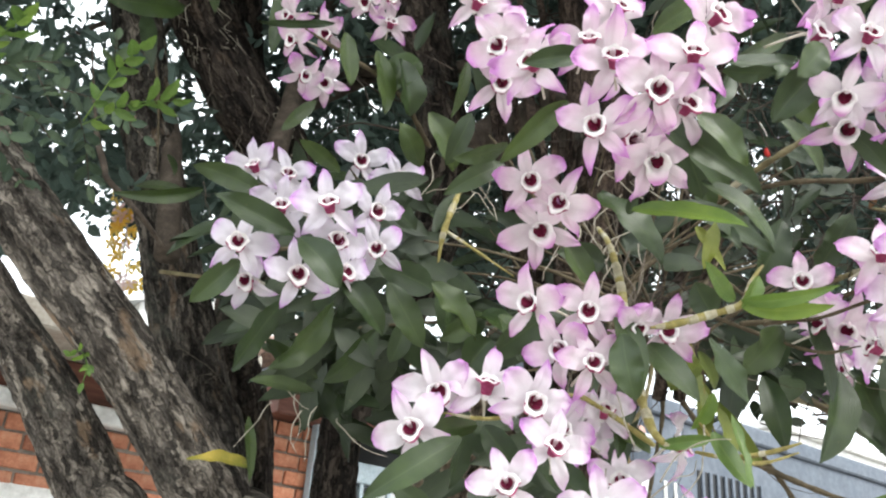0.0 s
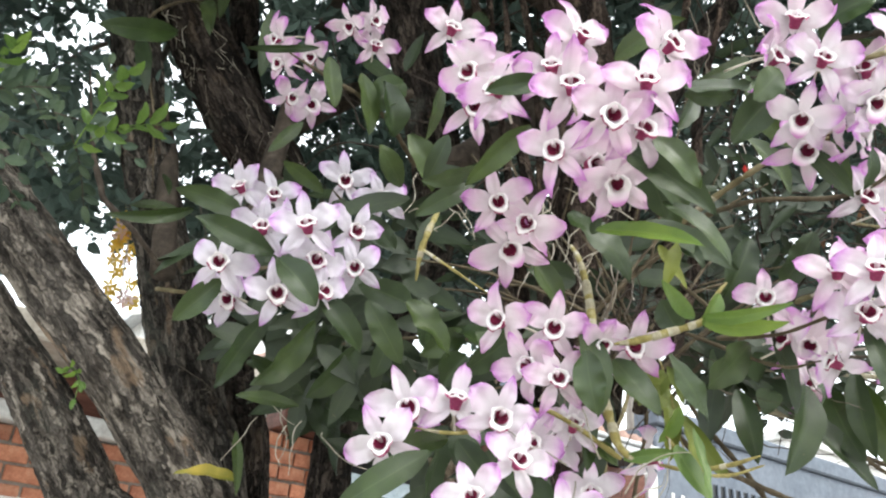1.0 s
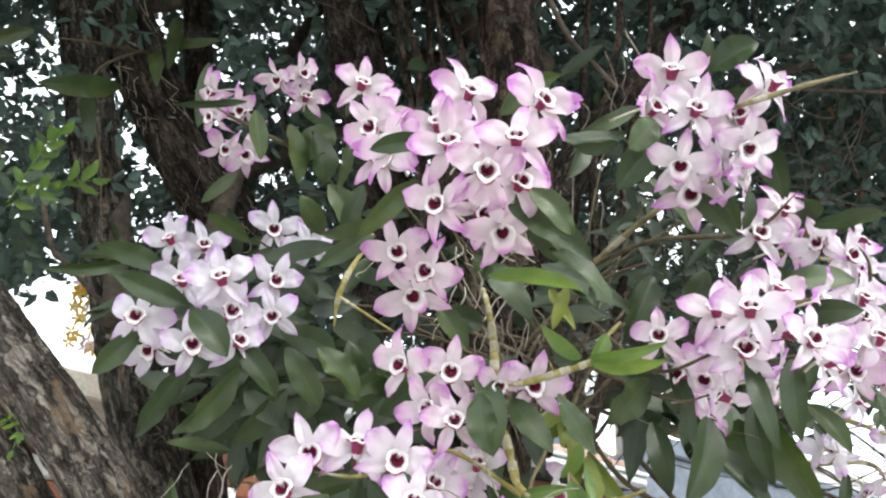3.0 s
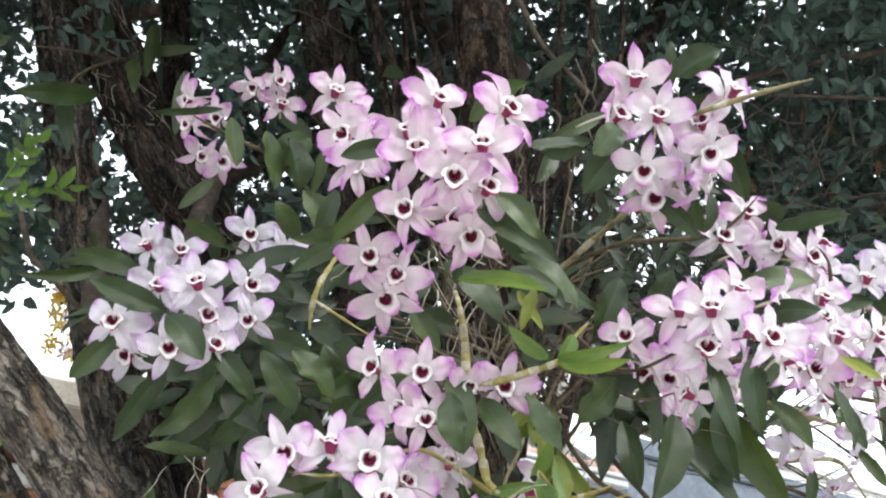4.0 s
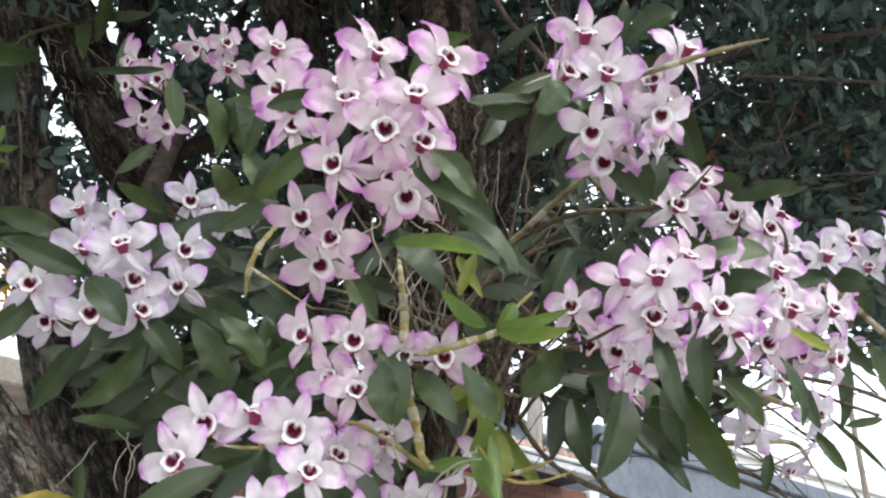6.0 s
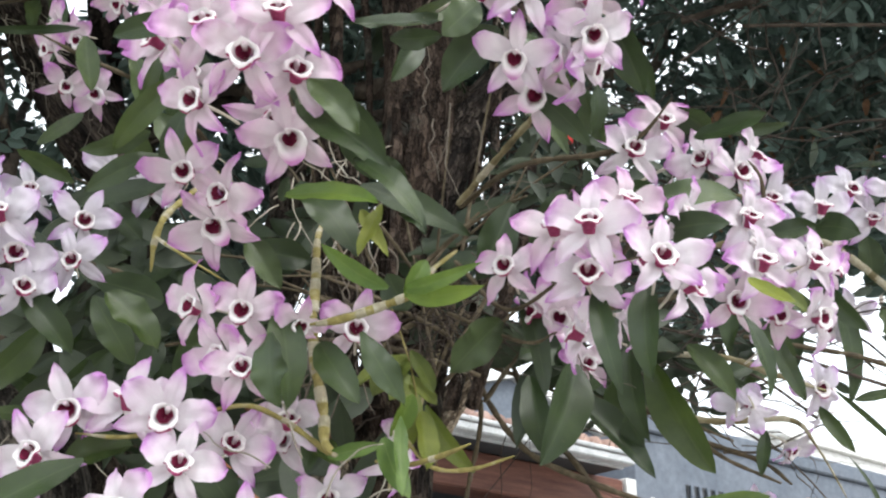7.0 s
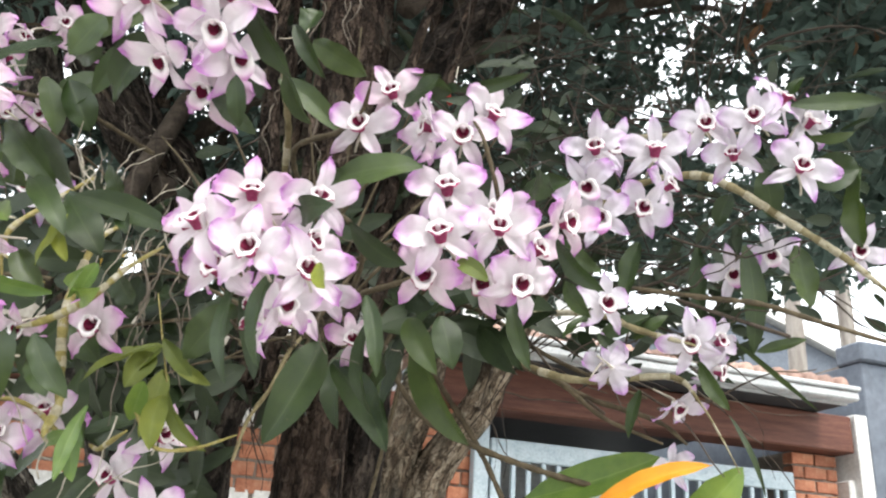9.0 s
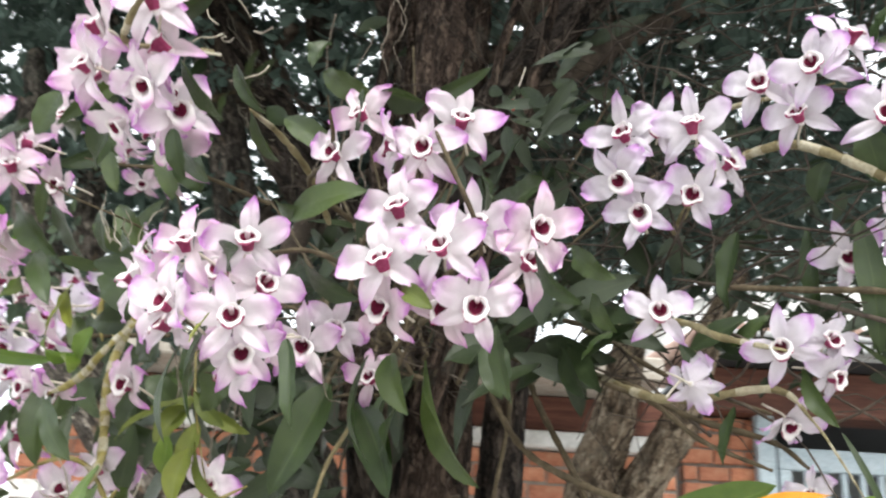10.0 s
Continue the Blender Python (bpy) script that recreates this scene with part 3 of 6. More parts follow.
for k in range(9):
    x, y = upright.uniform(0.04, 0.36), upright.uniform(0.93, 1.05)
    pts = [(0.20 + (x - 0.20) * (0.55 + 0.28 * q) + upright.uniform(-0.016, 0.016), y + 0.03 * q + upright.uniform(-0.012, 0.012), 1.80 + 0.24 * q, upright.uniform(0.006, 0.011) * (1 - 0.12 * q)) for q in range(6)]
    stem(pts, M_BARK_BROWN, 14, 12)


def creep(pts, n, seed, mat, wide=1.0):
    """Short crooked aerial roots that cling to the near side of a stem, some of them forking."""
    g = random.Random(seed)
    ln = smooth_line(pts, 24)

    def crawl(i, a, count, r):
        row, spots = [], []
        for q in range(count):
            p = ln[i]
            rr = p[3] * wide * g.uniform(1.10, 1.24)
            row.append((p[0] + 0.2 + rr * math.sin(a), p[1] - 1.4 - rr * math.cos(a), p[2] + g.uniform(-0.003, 0.003), r * (1 - 0.07 * q)))
            spots.append((i, a))
            i = max(0, min(len(ln) - 1, i + g.choice((0, 1, 1, 2, 2, 3))))
            a = max(-1.5, min(1.5, a + g.uniform(-0.45, 0.45)))
        child("root", tube(row, 4, 5, mat, "root"), tree)
        return spots

    for _ in range(n):
        spots = crawl(g.randrange(3, len(ln) - 12), g.uniform(-1.2, 1.2), g.randrange(4, 9), g.uniform(0.0005, 0.0011))
        if g.random() < 0.5:
            i, a = g.choice(spots[1:])
            crawl(i, a, g.randrange(3, 5), 0.0005)


creep([(-0.85, 1.2, 3.2, 0.044), (-0.743, 1.227, 2.988, 0.053), (-0.557, 1.301, 2.625, 0.055), (-0.441, 1.355, 2.432, 0.058), (-0.356, 1.409, 2.320, 0.055), (-0.408, 1.498, 2.120, 0.041)], 44, 51, M_ROOT_PALE)
creep([(-0.663, 1.277, 2.596, 0.036), (-0.595, 1.309, 2.355, 0.037), (-0.517, 1.343, 2.121, 0.038), (-0.480, 1.380, 1.999, 0.042), (-0.435, 1.410, 1.869, 0.044), (-0.372, 1.428, 1.688, 0.048)], 9, 52, M_ROOT, 1.22)
creep([(0.17, 1.09, 2.65, 0.050), (0.195, 1.05, 2.28, 0.052), (0.185, 1.07, 2.02, 0.054), (0.168, 1.12, 1.82, 0.056), (0.150, 1.15, 1.62, 0.062)], 12, 53, M_ROOT, 0.8)

child("limb", tube([(x + 0.2, y - 1.4, z, r) for x, y, z, r in [(-0.66, 1.17, 2.40, 0.0016), (-0.629, 1.15, 2.311, 0.0022), (-0.604, 1.14, 2.235, 0.0036), (-0.594, 1.15, 2.200, 0.0050), (-0.576, 1.15, 2.162, 0.0052), (-0.566, 1.15, 2.140, 0.0046), (-0.535, 1.15, 2.112, 0.0048), (-0.505, 1.16, 2.085, 0.0042), (-0.48, 1.22, 2.06, 0.004)]], 20, 12, M_TWIG, "limb", bark_shape), tree)
child("limb", tube([(x + 0.2, y - 1.4, z, r) for x, y, z, r in [(0.236, 0.95, 1.86, 0.0022), (0.228, 0.91, 1.818, 0.0026), (0.216, 0.90, 1.775, 0.0026), (0.198, 0.89, 1.735, 0.0024), (0.192, 0.88, 1.69, 0.0020)]], 14, 10, M_CANE_GREY, "limb", cane_shape), tree)
child("stub", tube([(-0.284, -0.156, 2.026, 0.0035), (-0.228, -0.207, 2.004, 0.0030), (-0.171, -0.258, 1.981, 0.0022)], 6, 10, M_CANE_GREY, "stub", bark_shape), tree, None, "broken grey twig stub")

random.seed(5)
for k in range(16):
    a = random.uniform(-0.9, 1.1)
    p0 = Vector((random.uniform(-0.6, 0.3), random.uniform(1.1, 1.5), random.uniform(2.1, 3.0)))
    d = Vector((math.sin(a), random.uniform(0.1, 0.9), random.uniform(0.3, 1.0))).normalized()
    ln = random.uniform(0.9, 2.0)
    pts, r = [], random.uniform(0.012, 0.026)
    for s in range(6):
        q = p0 + d * ln * s / 5 + Vector([random.uniform(-0.08, 0.08) for _ in range(3)])
        pts.append((q.x + 0.2, q.y - 1.4, q.z, r * (1 - 0.15 * s)))
    child("limb", tube(pts, 8, 10, M_TWIG, "limb", bark_shape), tree)


def scatter_leaves(name, mat, twigs, size, per, keep, rng):
    """Leafy twigs: flat pointed leaves set alternately along short shoots."""
    n = len(twigs)
    o = np.repeat(twigs, per, axis=0)
    d = rng.normal(size=(n, 3))
    d[:, 2] -= 0.35
    d /= np.linalg.norm(d, axis=1, keepdims=True)
    d = np.repeat(d, per, axis=0)
    s = np.tile(np.linspace(0, 1, per), n)[:, None]
    base = o + d * s * size * per * 0.30
    ax = d * 0.5 + rng.normal(size=d.shape) * 0.75
    ax /= np.linalg.norm(ax, axis=1, keepdims=True)
    side = np.cross(ax, rng.normal(size=d.shape))
    side /= np.linalg.norm(side, axis=1, keepdims=True)
    nor = np.cross(ax, side)
    ln = size * rng.uniform(0.65, 1.25, (len(o), 1))
    wd = ln * rng.uniform(0.20, 0.30, (len(o), 1))
    ok = keep(base)
    base, ax, side, nor, ln, wd = (q[ok] for q in (base, ax, side, nor, ln, wd))
    fold = nor * wd * 0.35
    v = np.stack([base, base + ax * ln * 0.3 + side * wd + fold, base + ax * ln * 0.7 + side * wd * 0.8 + fold, base + ax * ln,
                  base + ax * ln * 0.7 - side * wd * 0.8 + fold, base + ax * ln * 0.3 - side * wd + fold], axis=1).reshape(-1, 3)
    k = np.arange(len(base))[:, None] * 6
    f = np.concatenate([k + np.array([[0, 1, 2, 3]]), k + np.array([[0, 3, 4, 5]])]).tolist()
    return mesh_from(name, v.tolist(), f, mat, None, False)


rng = np.random.default_rng(3)
N_TWIG = 18300
az = np.radians(rng.uniform(-62, 58, N_TWIG))
el = np.radians(19 + 55 * rng.uniform(0, 1, N_TWIG) ** 1.25)
rr = rng.uniform(1.75, 4.3, N_TWIG)
twigs = np.stack([0.3 + rr * np.cos(el) * np.sin(az), rr * np.cos(el) * np.cos(az), 1.55 + rr * np.sin(el)], axis=1)
dens = np.array([noise.noise(Vector(q) * 1.9) + 0.55 * noise.noise(Vector(q) * 5.0) for q in twigs.tolist()])
twigs = twigs[dens > np.where(az > 0.1, -0.50, -0.40)]
# ragged openings through the crown: a point inside each, the way it runs, its width
for mid, way, wide in [((0.672, 2.3, 3.33), (0.05, 1.0, 0.76), 0.15), ((0.51, 2.3, 3.10), (-0.02, 1.0, 0.66), 0.06), ((0.61, 2.3, 2.98), (0.02, 1.0, 0.61), 0.10),
                       ((0.65, 2.3, 2.89), (0.04, 1.0, 0.57), 0.10), ((0.80, 2.3, 2.89), (0.10, 1.0, 0.57), 0.10), ((0.80, 2.3, 3.36), (0.10, 1.0, 0.78), 0.10),
                       ((-1.32, 2.3, 3.40), (-0.57, 1.0, 0.79), 0.15), ((-1.02, 2.3, 3.56), (-0.45, 1.0, 0.85), 0.13), ((-0.92, 2.3, 3.05), (-0.42, 1.0, 0.63), 0.15), ((-1.27, 2.3, 2.91), (-0.54, 1.0, 0.58), 0.08), ((-0.47, 2.3, 3.02), (-0.20, 1.0, 0.61), 0.06)]:
    way = np.array(way) / np.linalg.norm(way)
    off = twigs - np.array(mid)
    off = np.linalg.norm(off - (off @ way)[:, None] * way, axis=1)
    twigs = twigs[off + rng.uniform(-0.05, 0.05, len(twigs)) > wide * 0.72]


def above_house(p):
    d = np.hypot(p[:, 0] - 0.3, p[:, 1])
    e = np.degrees(np.arctan2(p[:, 2] - 1.55, d))
    a = np.degrees(np.arctan2(p[:, 0] - 0.3, p[:, 1]))
    return e > 20.5 + 2.2 * np.sin(a * 0.35) + 1.5 * np.sin(a * 1.3)


# unseen twigs added overhead, out of view, to shade the left-hand plants
over = np.stack([rng.uniform(-1.6, 0.05, 2200), rng.uniform(-0.5, 1.6, 2200), rng.uniform(2.9, 3.9, 2200)], axis=1)
low = np.array([-0.94, 1.93, 2.46]) + rng.normal(size=(45, 3)) * np.array([0.10, 0.10, 0.06])
# more unseen twigs, set towards the sun to shade the left and centre
shade = np.stack([rng.uniform(-0.9, 0.62, 620), rng.uniform(-0.7, 0.55, 620), rng.uniform(3.1, 3.8, 620)], axis=1)
twigs = np.concatenate([twigs, over, shade, low])
crown = child("crown", scatter_leaves("crown", M_CROWN, twigs - np.array([[-0.2, 1.4, 0]]), 0.039, 13, lambda p: above_house(p + np.array([[-0.2, 1.4, 0]])), rng), tree)
tagged(crown, "dense dark green small-leaved crown, with unseen twigs added overhead for shade", kind="stuff")
broad = rng.uniform(0, 1, 900)
broad = np.stack([0.95 + 1.5 * broad + rng.uniform(-0.15, 0.3, 900), rng.uniform(1.7, 2.7, 900), rng.uniform(2.5, 3.5, 900)], axis=1)
bough = child("bough", scatter_leaves("bough", M_CROWN, broad - np.array([[-0.2, 1.4, 0]]), 0.066, 7, lambda p: above_house(p + np.array([[-0.2, 1.4, 0]])), rng), tree)
tagged(bough, "hanging branch ends with larger dark leaves", kind="stuff")

# bare branches crossing behind the right-hand plants
for pts in [
    [(0.880, -0.042, 2.690, 0.0065), (0.977, -0.085, 2.694, 0.0065), (1.098, -0.140, 2.689, 0.0065), (1.245, -0.215, 2.671, 0.0065)],
    [(0.959, -0.136, 2.599, 0.0031), (1.067, -0.169, 2.573, 0.0031), (1.211, -0.221, 2.530, 0.0031)],
    [(0.552, -0.376, 2.404, 0.0044), (0.523, -0.389, 2.427, 0.0044), (0.468, -0.419, 2.472, 0.0044), (0.422, -0.469, 2.533, 0.0044)],
    [(0.660, -0.350, 1.872, 0.0017), (0.703, -0.347, 1.818, 0.0017), (0.758, -0.354, 1.771, 0.0017)],
    [(0.842, -0.368, 1.898, 0.0022), (0.895, -0.383, 1.871, 0.0022), (0.957, -0.405, 1.839, 0.0022)],
    [(0.741, -0.379, 1.883, 0.0017), (0.809, -0.395, 1.852, 0.0017), (0.866, -0.406, 1.801, 0.0017)],
    [(0.693, -0.282, 1.966, 0.0018), (0.788, -0.303, 1.937, 0.0018), (0.876, -0.344, 1.950, 0.0018)],
]:
    child("limb", tube(pts, 8, 9, M_TWIG, "limb", bark_shape), tree)

# leafless grey-brown canes and branches hanging before the gate
BARE = [
    [(0.27, 1.05, 1.885, 0.0036), (0.299, 1.052, 1.823, 0.0038), (0.343, 1.047, 1.768, 0.0040), (0.417, 1.031, 1.730, 0.0040), (0.50, 1.03, 1.702, 0.0036), (0.58, 1.05, 1.684, 0.0034)],
    [(0.325, 1.07, 1.885, 0.0034), (0.348, 1.064, 1.825, 0.0037), (0.411, 1.044, 1.736, 0.0037), (0.45, 1.04, 1.665, 0.0032)],
    [(0.25, 1.09, 1.905, 0.0034), (0.297, 1.08, 1.886, 0.0034), (0.353, 1.08, 1.866, 0.0030), (0.395, 1.08, 1.846, 0.0022)],
    [(0.265, 1.1, 1.93, 0.0036), (0.286, 1.1, 1.834, 0.0034), (0.271, 1.1, 1.74, 0.0030), (0.255, 1.1, 1.66, 0.0026)],
    [(0.60, 1.01, 1.905, 0.0030), (0.677, 1.0, 1.887, 0.0032), (0.732, 1.0, 1.877, 0.0032), (0.80, 1.0, 1.850, 0.0028), (0.90, 1.01, 1.815, 0.0020)],
    [(0.42, 1.06, 1.845, 0.0034), (0.479, 1.05, 1.826, 0.0036), (0.535, 1.05, 1.792, 0.0034), (0.614, 1.05, 1.764, 0.0030), (0.646, 1.05, 1.738, 0.0020)],
    [(0.45, 1.03, 1.83, 0.0030), (0.512, 1.02, 1.801, 0.0030), (0.56, 1.02, 1.762, 0.0026), (0.623, 1.02, 1.733, 0.0018)],
    [(0.36, 1.1, 1.93, 0.0034), (0.404, 1.1, 1.911, 0.0034), (0.463, 1.1, 1.866, 0.0032), (0.528, 1.1, 1.831, 0.0028), (0.60, 1.1, 1.80, 0.0016)],
]
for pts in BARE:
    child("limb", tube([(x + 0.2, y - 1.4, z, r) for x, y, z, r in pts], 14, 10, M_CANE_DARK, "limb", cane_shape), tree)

# thin bare twigs and old roots tangled behind the orchids
def tangle(name, label, boxes, n, r0, r1, step, droop, mat, seed, aim=(0, 0, 0)):
    """Crooked tapering twigs; a loose few are parts of their bundle, a dense mass is one mesh."""
    g = random.Random(seed)
    loose = n < 300
    tv, tf = [], []
    x0, x1, y0, y1, z0, z1 = boxes[0]
    home = Vector(((x0 + x1) / 2, (y0 + y1) / 2, (z0 + z1) / 2)) if loose else Vector()
    bundle = new(name) if loose else None
    if loose:
        bundle.matrix_world = Matrix.Translation(home)
        tagged(bundle, label, "twigs")
    for k in range(n):
        x0, x1, y0, y1, z0, z1 = g.choice(boxes)
        p = Vector((g.uniform(x0, x1), g.uniform(y0, y1), g.uniform(z0, z1))) - home
        d = (Vector((g.uniform(-1, 1), g.uniform(-0.4, 0.3), g.uniform(-0.5, 0.7) + droop)) + Vector(aim)).normalized()
        r = g.uniform(r0, r1)
        prev = None
        for q in range(10):
            x = d.orthogonal().normalized()
            y = d.cross(x)
            i0 = len(tv)
            for c in range(5):
                tv.append(p + (x * math.cos(c * 1.2566) + y * math.sin(c * 1.2566)) * r * (1 - q * 0.075))
            if prev is not None:
                tf += [(prev + c, prev + (c + 1) % 5, i0 + (c + 1) % 5, i0 + c) for c in range(5)]
            prev = i0
            d = (d + Vector([g.uniform(-0.4, 0.4) for _ in range(3)]) + Vector((0, 0, droop * 0.1))).normalized()
            p = p + d * step
        if loose:
            child("twig" if "twig" in name else "root", mesh_from("twig", tv, tf, mat), bundle)
            tv, tf = [], []
    if not loose:
        tagged(new(name, mesh_from(name, tv, tf, mat)), label, "twigs", kind="stuff")


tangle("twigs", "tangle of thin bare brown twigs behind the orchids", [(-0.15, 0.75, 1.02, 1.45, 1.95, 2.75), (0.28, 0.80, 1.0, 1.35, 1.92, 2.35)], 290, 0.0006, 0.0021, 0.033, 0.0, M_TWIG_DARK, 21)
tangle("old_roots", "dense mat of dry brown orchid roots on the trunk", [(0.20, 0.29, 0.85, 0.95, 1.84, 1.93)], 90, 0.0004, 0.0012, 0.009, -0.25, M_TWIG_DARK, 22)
tangle("bare_twigs", "loose bare twigs trailing over the gate side", [(0.36, 0.68, 1.0, 1.20, 1.80, 1.93)], 22, 0.0008, 0.0022, 0.022, -0.1, M_TWIG, 25, (1.4, 0, -0.25))
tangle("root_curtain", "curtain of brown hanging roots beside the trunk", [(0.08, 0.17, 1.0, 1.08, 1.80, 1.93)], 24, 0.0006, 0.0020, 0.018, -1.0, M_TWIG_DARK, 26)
tangle("pale_roots", "pale dry roots caught among the canes", [(0.12, 0.36, 0.72, 0.95, 1.80, 2.02)], 18, 0.0004, 0.0009, 0.011, -0.2, M_ROOT, 27)

# old clump of leafless canes fanning out from the trunk
clump = new("orchid_clump")
clump.matrix_world = pose(0.22, 0.98, 1.86)
tagged(clump, "old orchid clump of leafless brown jointed canes", "orchid")
fan = random.Random(31)
for k in range(30):
    a, reach = radians(fan.uniform(-78, 78)), fan.uniform(0.16, 0.40)
    p = Vector((fan.uniform(-0.06, 0.07), fan.uniform(-0.09, 0.05), fan.uniform(-0.05, 0.05)))
    d = Vector((math.sin(a), fan.uniform(-0.45, 0.25), math.cos(a) * 0.8)).normalized()
    r, bow = fan.uniform(0.0022, 0.0042), fan.uniform(0.0, 0.09)
    pts = [(*(p + d * reach * q / 4 - Vector((0, 0, bow * (q / 4) ** 2))), r * (1 - 0.14 * q)) for q in range(5)]
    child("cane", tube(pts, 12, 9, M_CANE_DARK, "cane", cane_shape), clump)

hang = random.Random(23)
for k in range(34):
    x0, x1, y0, y1, z0, z1 = hang.choice([(-0.50, -0.36, 1.25, 1.29, 2.2, 2.55), (0.22, 0.32, 0.80, 0.84, 2.05, 2.3), (0.08, 0.2, 0.72, 0.80, 1.80, 1.9)])
    p = Vector((hang.uniform(x0, x1) + 0.2, hang.uniform(y0, y1) - 1.4, hang.uniform(z0, z1)))
    pts = []
    for q in range(7):
        pts.append((p.x, p.y, p.z, 0.0010 - 0.00009 * q))
        p = p + Vector((hang.uniform(-0.008, 0.010), hang.uniform(-0.004, 0.004), -hang.uniform(0.008, 0.024)))
    child("root", tube(pts, 3, 6, M_ROOT, "root"), tree)

# ---- orchids ----
FLOWERS, LEAVES, CANES = {}, {}, {}
# upper spray
FLOWERS["upper"] = [
    (-0.249, 0.86, 2.25, 39, 7, -45, 0.92, 0),
    (-0.137, 0.781, 2.215, 61, 17, -11, 0.92, 0),
    (-0.115, 0.816, 2.252, 49, -43, 29, 0.92, 0),
    (-0.113, 0.845, 2.233, 17, -10, 28, 0.92, 1),
    (-0.227, 0.818, 2.179, 56, 32, -9, 0.92, 0),
    (-0.183, 0.8, 2.178, 63, -1, -30, 0.92, 0),
    (-0.195, 0.887, 2.166, 49, -25, -19, 0.92, 2),
    (-0.215, 0.85, 2.15, 47, 18, 70, 0.92, 0),
]
LEAVES["upper"] = [
    (-0.152, 0.755, 2.146, -0.141, 0.774, 2.089, 0.026),
    (-0.120, 0.810, 2.165, -0.106, 0.836, 2.094, 0.035),
    (-0.072, 0.859, 2.190, -0.115, 0.842, 2.121, 0.044),
    (-0.170, 0.771, 2.171, -0.242, 0.722, 2.128, 0.012),
    (-0.200, 0.880, 2.132, -0.230, 0.853, 2.070, 0.019),
    (-0.433, 0.963, 2.331, -0.489, 0.853, 2.253, 0.037),
    (-0.276, 0.899, 2.331, -0.278, 0.911, 2.226, 0.027),
    (-0.094, 0.823, 2.164, -0.078, 0.861, 2.109, 0.046),
]
CANES["upper"] = [
    [(-0.054, 0.963, 2.125, 0.0037), (-0.098, 0.855, 2.140, 0.0032), (-0.161, 0.775, 2.135, 0.0027), (-0.198, 0.748, 2.143, 0.0022)],
]
# left spray
FLOWERS["left"] = [
    (-0.123, 0.643, 1.864, 10, -9, 14, 1.0, 1),
    (-0.176, 0.686, 1.88, 12, -7, -2, 1.0, 1),
    (-0.201, 0.65, 1.824, 24, 19, 10, 1.0, 0),
    (-0.146, 0.662, 1.803, 21, -18, 12, 1.0, 0),
    (-0.2, 0.7, 1.81, 41, -25, -31, 1.0, 0),
    (-0.117, 0.671, 1.842, 20, 14, 37, 1.0, 0),
    (-0.082, 0.703, 1.851, 18, -21, 6, 1.0, 0),
    (-0.107, 0.677, 1.813, 15, -6, 40, 1.0, 0),
    (-0.207, 0.823, 1.99, 12, -10, 14, 1.0, 1),
    (-0.24, 0.8, 1.985, 18, -21, -23, 1.0, 1),
    (-0.126, 0.83, 2.02, 13, -8, 10, 1.0, 0),
]
FLOWERS["left"] += [
    (-0.077, 0.821, 1.993, 17, -36, 5, 1.0, 0),
    (-0.09, 0.72, 1.9, 7, 0, 42, 1.0, 0),
    (-0.16, 0.72, 1.9, 9, 14, -2, 1.0, 1),
]
LEAVES["left"] = [
    (-0.152, 0.648, 1.837, -0.214, 0.603, 1.848, 0.027),
    (-0.202, 0.668, 1.816, -0.240, 0.672, 1.775, 0.025),
    (-0.167, 0.725, 1.803, -0.204, 0.719, 1.729, 0.030),
    (-0.127, 0.770, 1.819, -0.173, 0.744, 1.740, 0.033),
    (-0.110, 0.687, 1.815, -0.070, 0.709, 1.769, 0.028),
    (-0.070, 0.730, 1.829, -0.033, 0.752, 1.774, 0.030),
    (-0.144, 0.632, 1.826, -0.104, 0.635, 1.784, 0.033),
    (-0.197, 0.679, 1.892, -0.251, 0.638, 1.894, 0.025),
    (-0.141, 0.783, 1.978, -0.179, 0.736, 1.987, 0.019),
    (-0.080, 0.746, 1.935, -0.051, 0.763, 1.905, 0.024),
    (-0.028, 0.789, 1.849, -0.083, 0.760, 1.857, 0.036),
    (-0.085, 0.829, 1.816, -0.134, 0.822, 1.751, 0.036),
]
CANES["left"] = [
    [(-0.075, 0.852, 1.900, 0.0036), (-0.126, 0.747, 1.876, 0.0028), (-0.169, 0.688, 1.839, 0.0022), (-0.195, 0.665, 1.827, 0.0017)],
    [(-0.125, 0.854, 2.000, 0.0027), (-0.126, 0.757, 1.968, 0.0017)],
]
# lower_left spray
FLOWERS["lower_left"] = [
]
LEAVES["lower_left"] = [
    (-0.154, 0.891, 1.757, -0.217, 0.857, 1.756, 0.019),
    (-0.160, 0.935, 1.784, -0.212, 0.866, 1.806, 0.026),
    (-0.232, 0.934, 1.733, -0.219, 0.929, 1.660, 0.016),
    (-0.221, 0.936, 1.678, -0.276, 0.882, 1.670, 0.018),
    (-0.109, 0.871, 1.842, -0.157, 0.874, 1.813, 0.029),
    (-0.135, 0.864, 1.852, -0.149, 0.879, 1.802, 0.026),
    (-0.332, 0.914, 2.012, -0.411, 0.847, 1.966, 0.019),
    (-0.007, 0.823, 1.846, -0.009, 0.841, 1.794, 0.031),
    (-0.058, 0.874, 1.847, -0.071, 0.870, 1.792, 0.029),
    (0.031, 0.826, 1.837, -0.016, 0.816, 1.804, 0.030),
    (-0.167, 0.908, 1.763, -0.191, 0.878, 1.778, 0.026),
]
CANES["lower_left"] = [
]
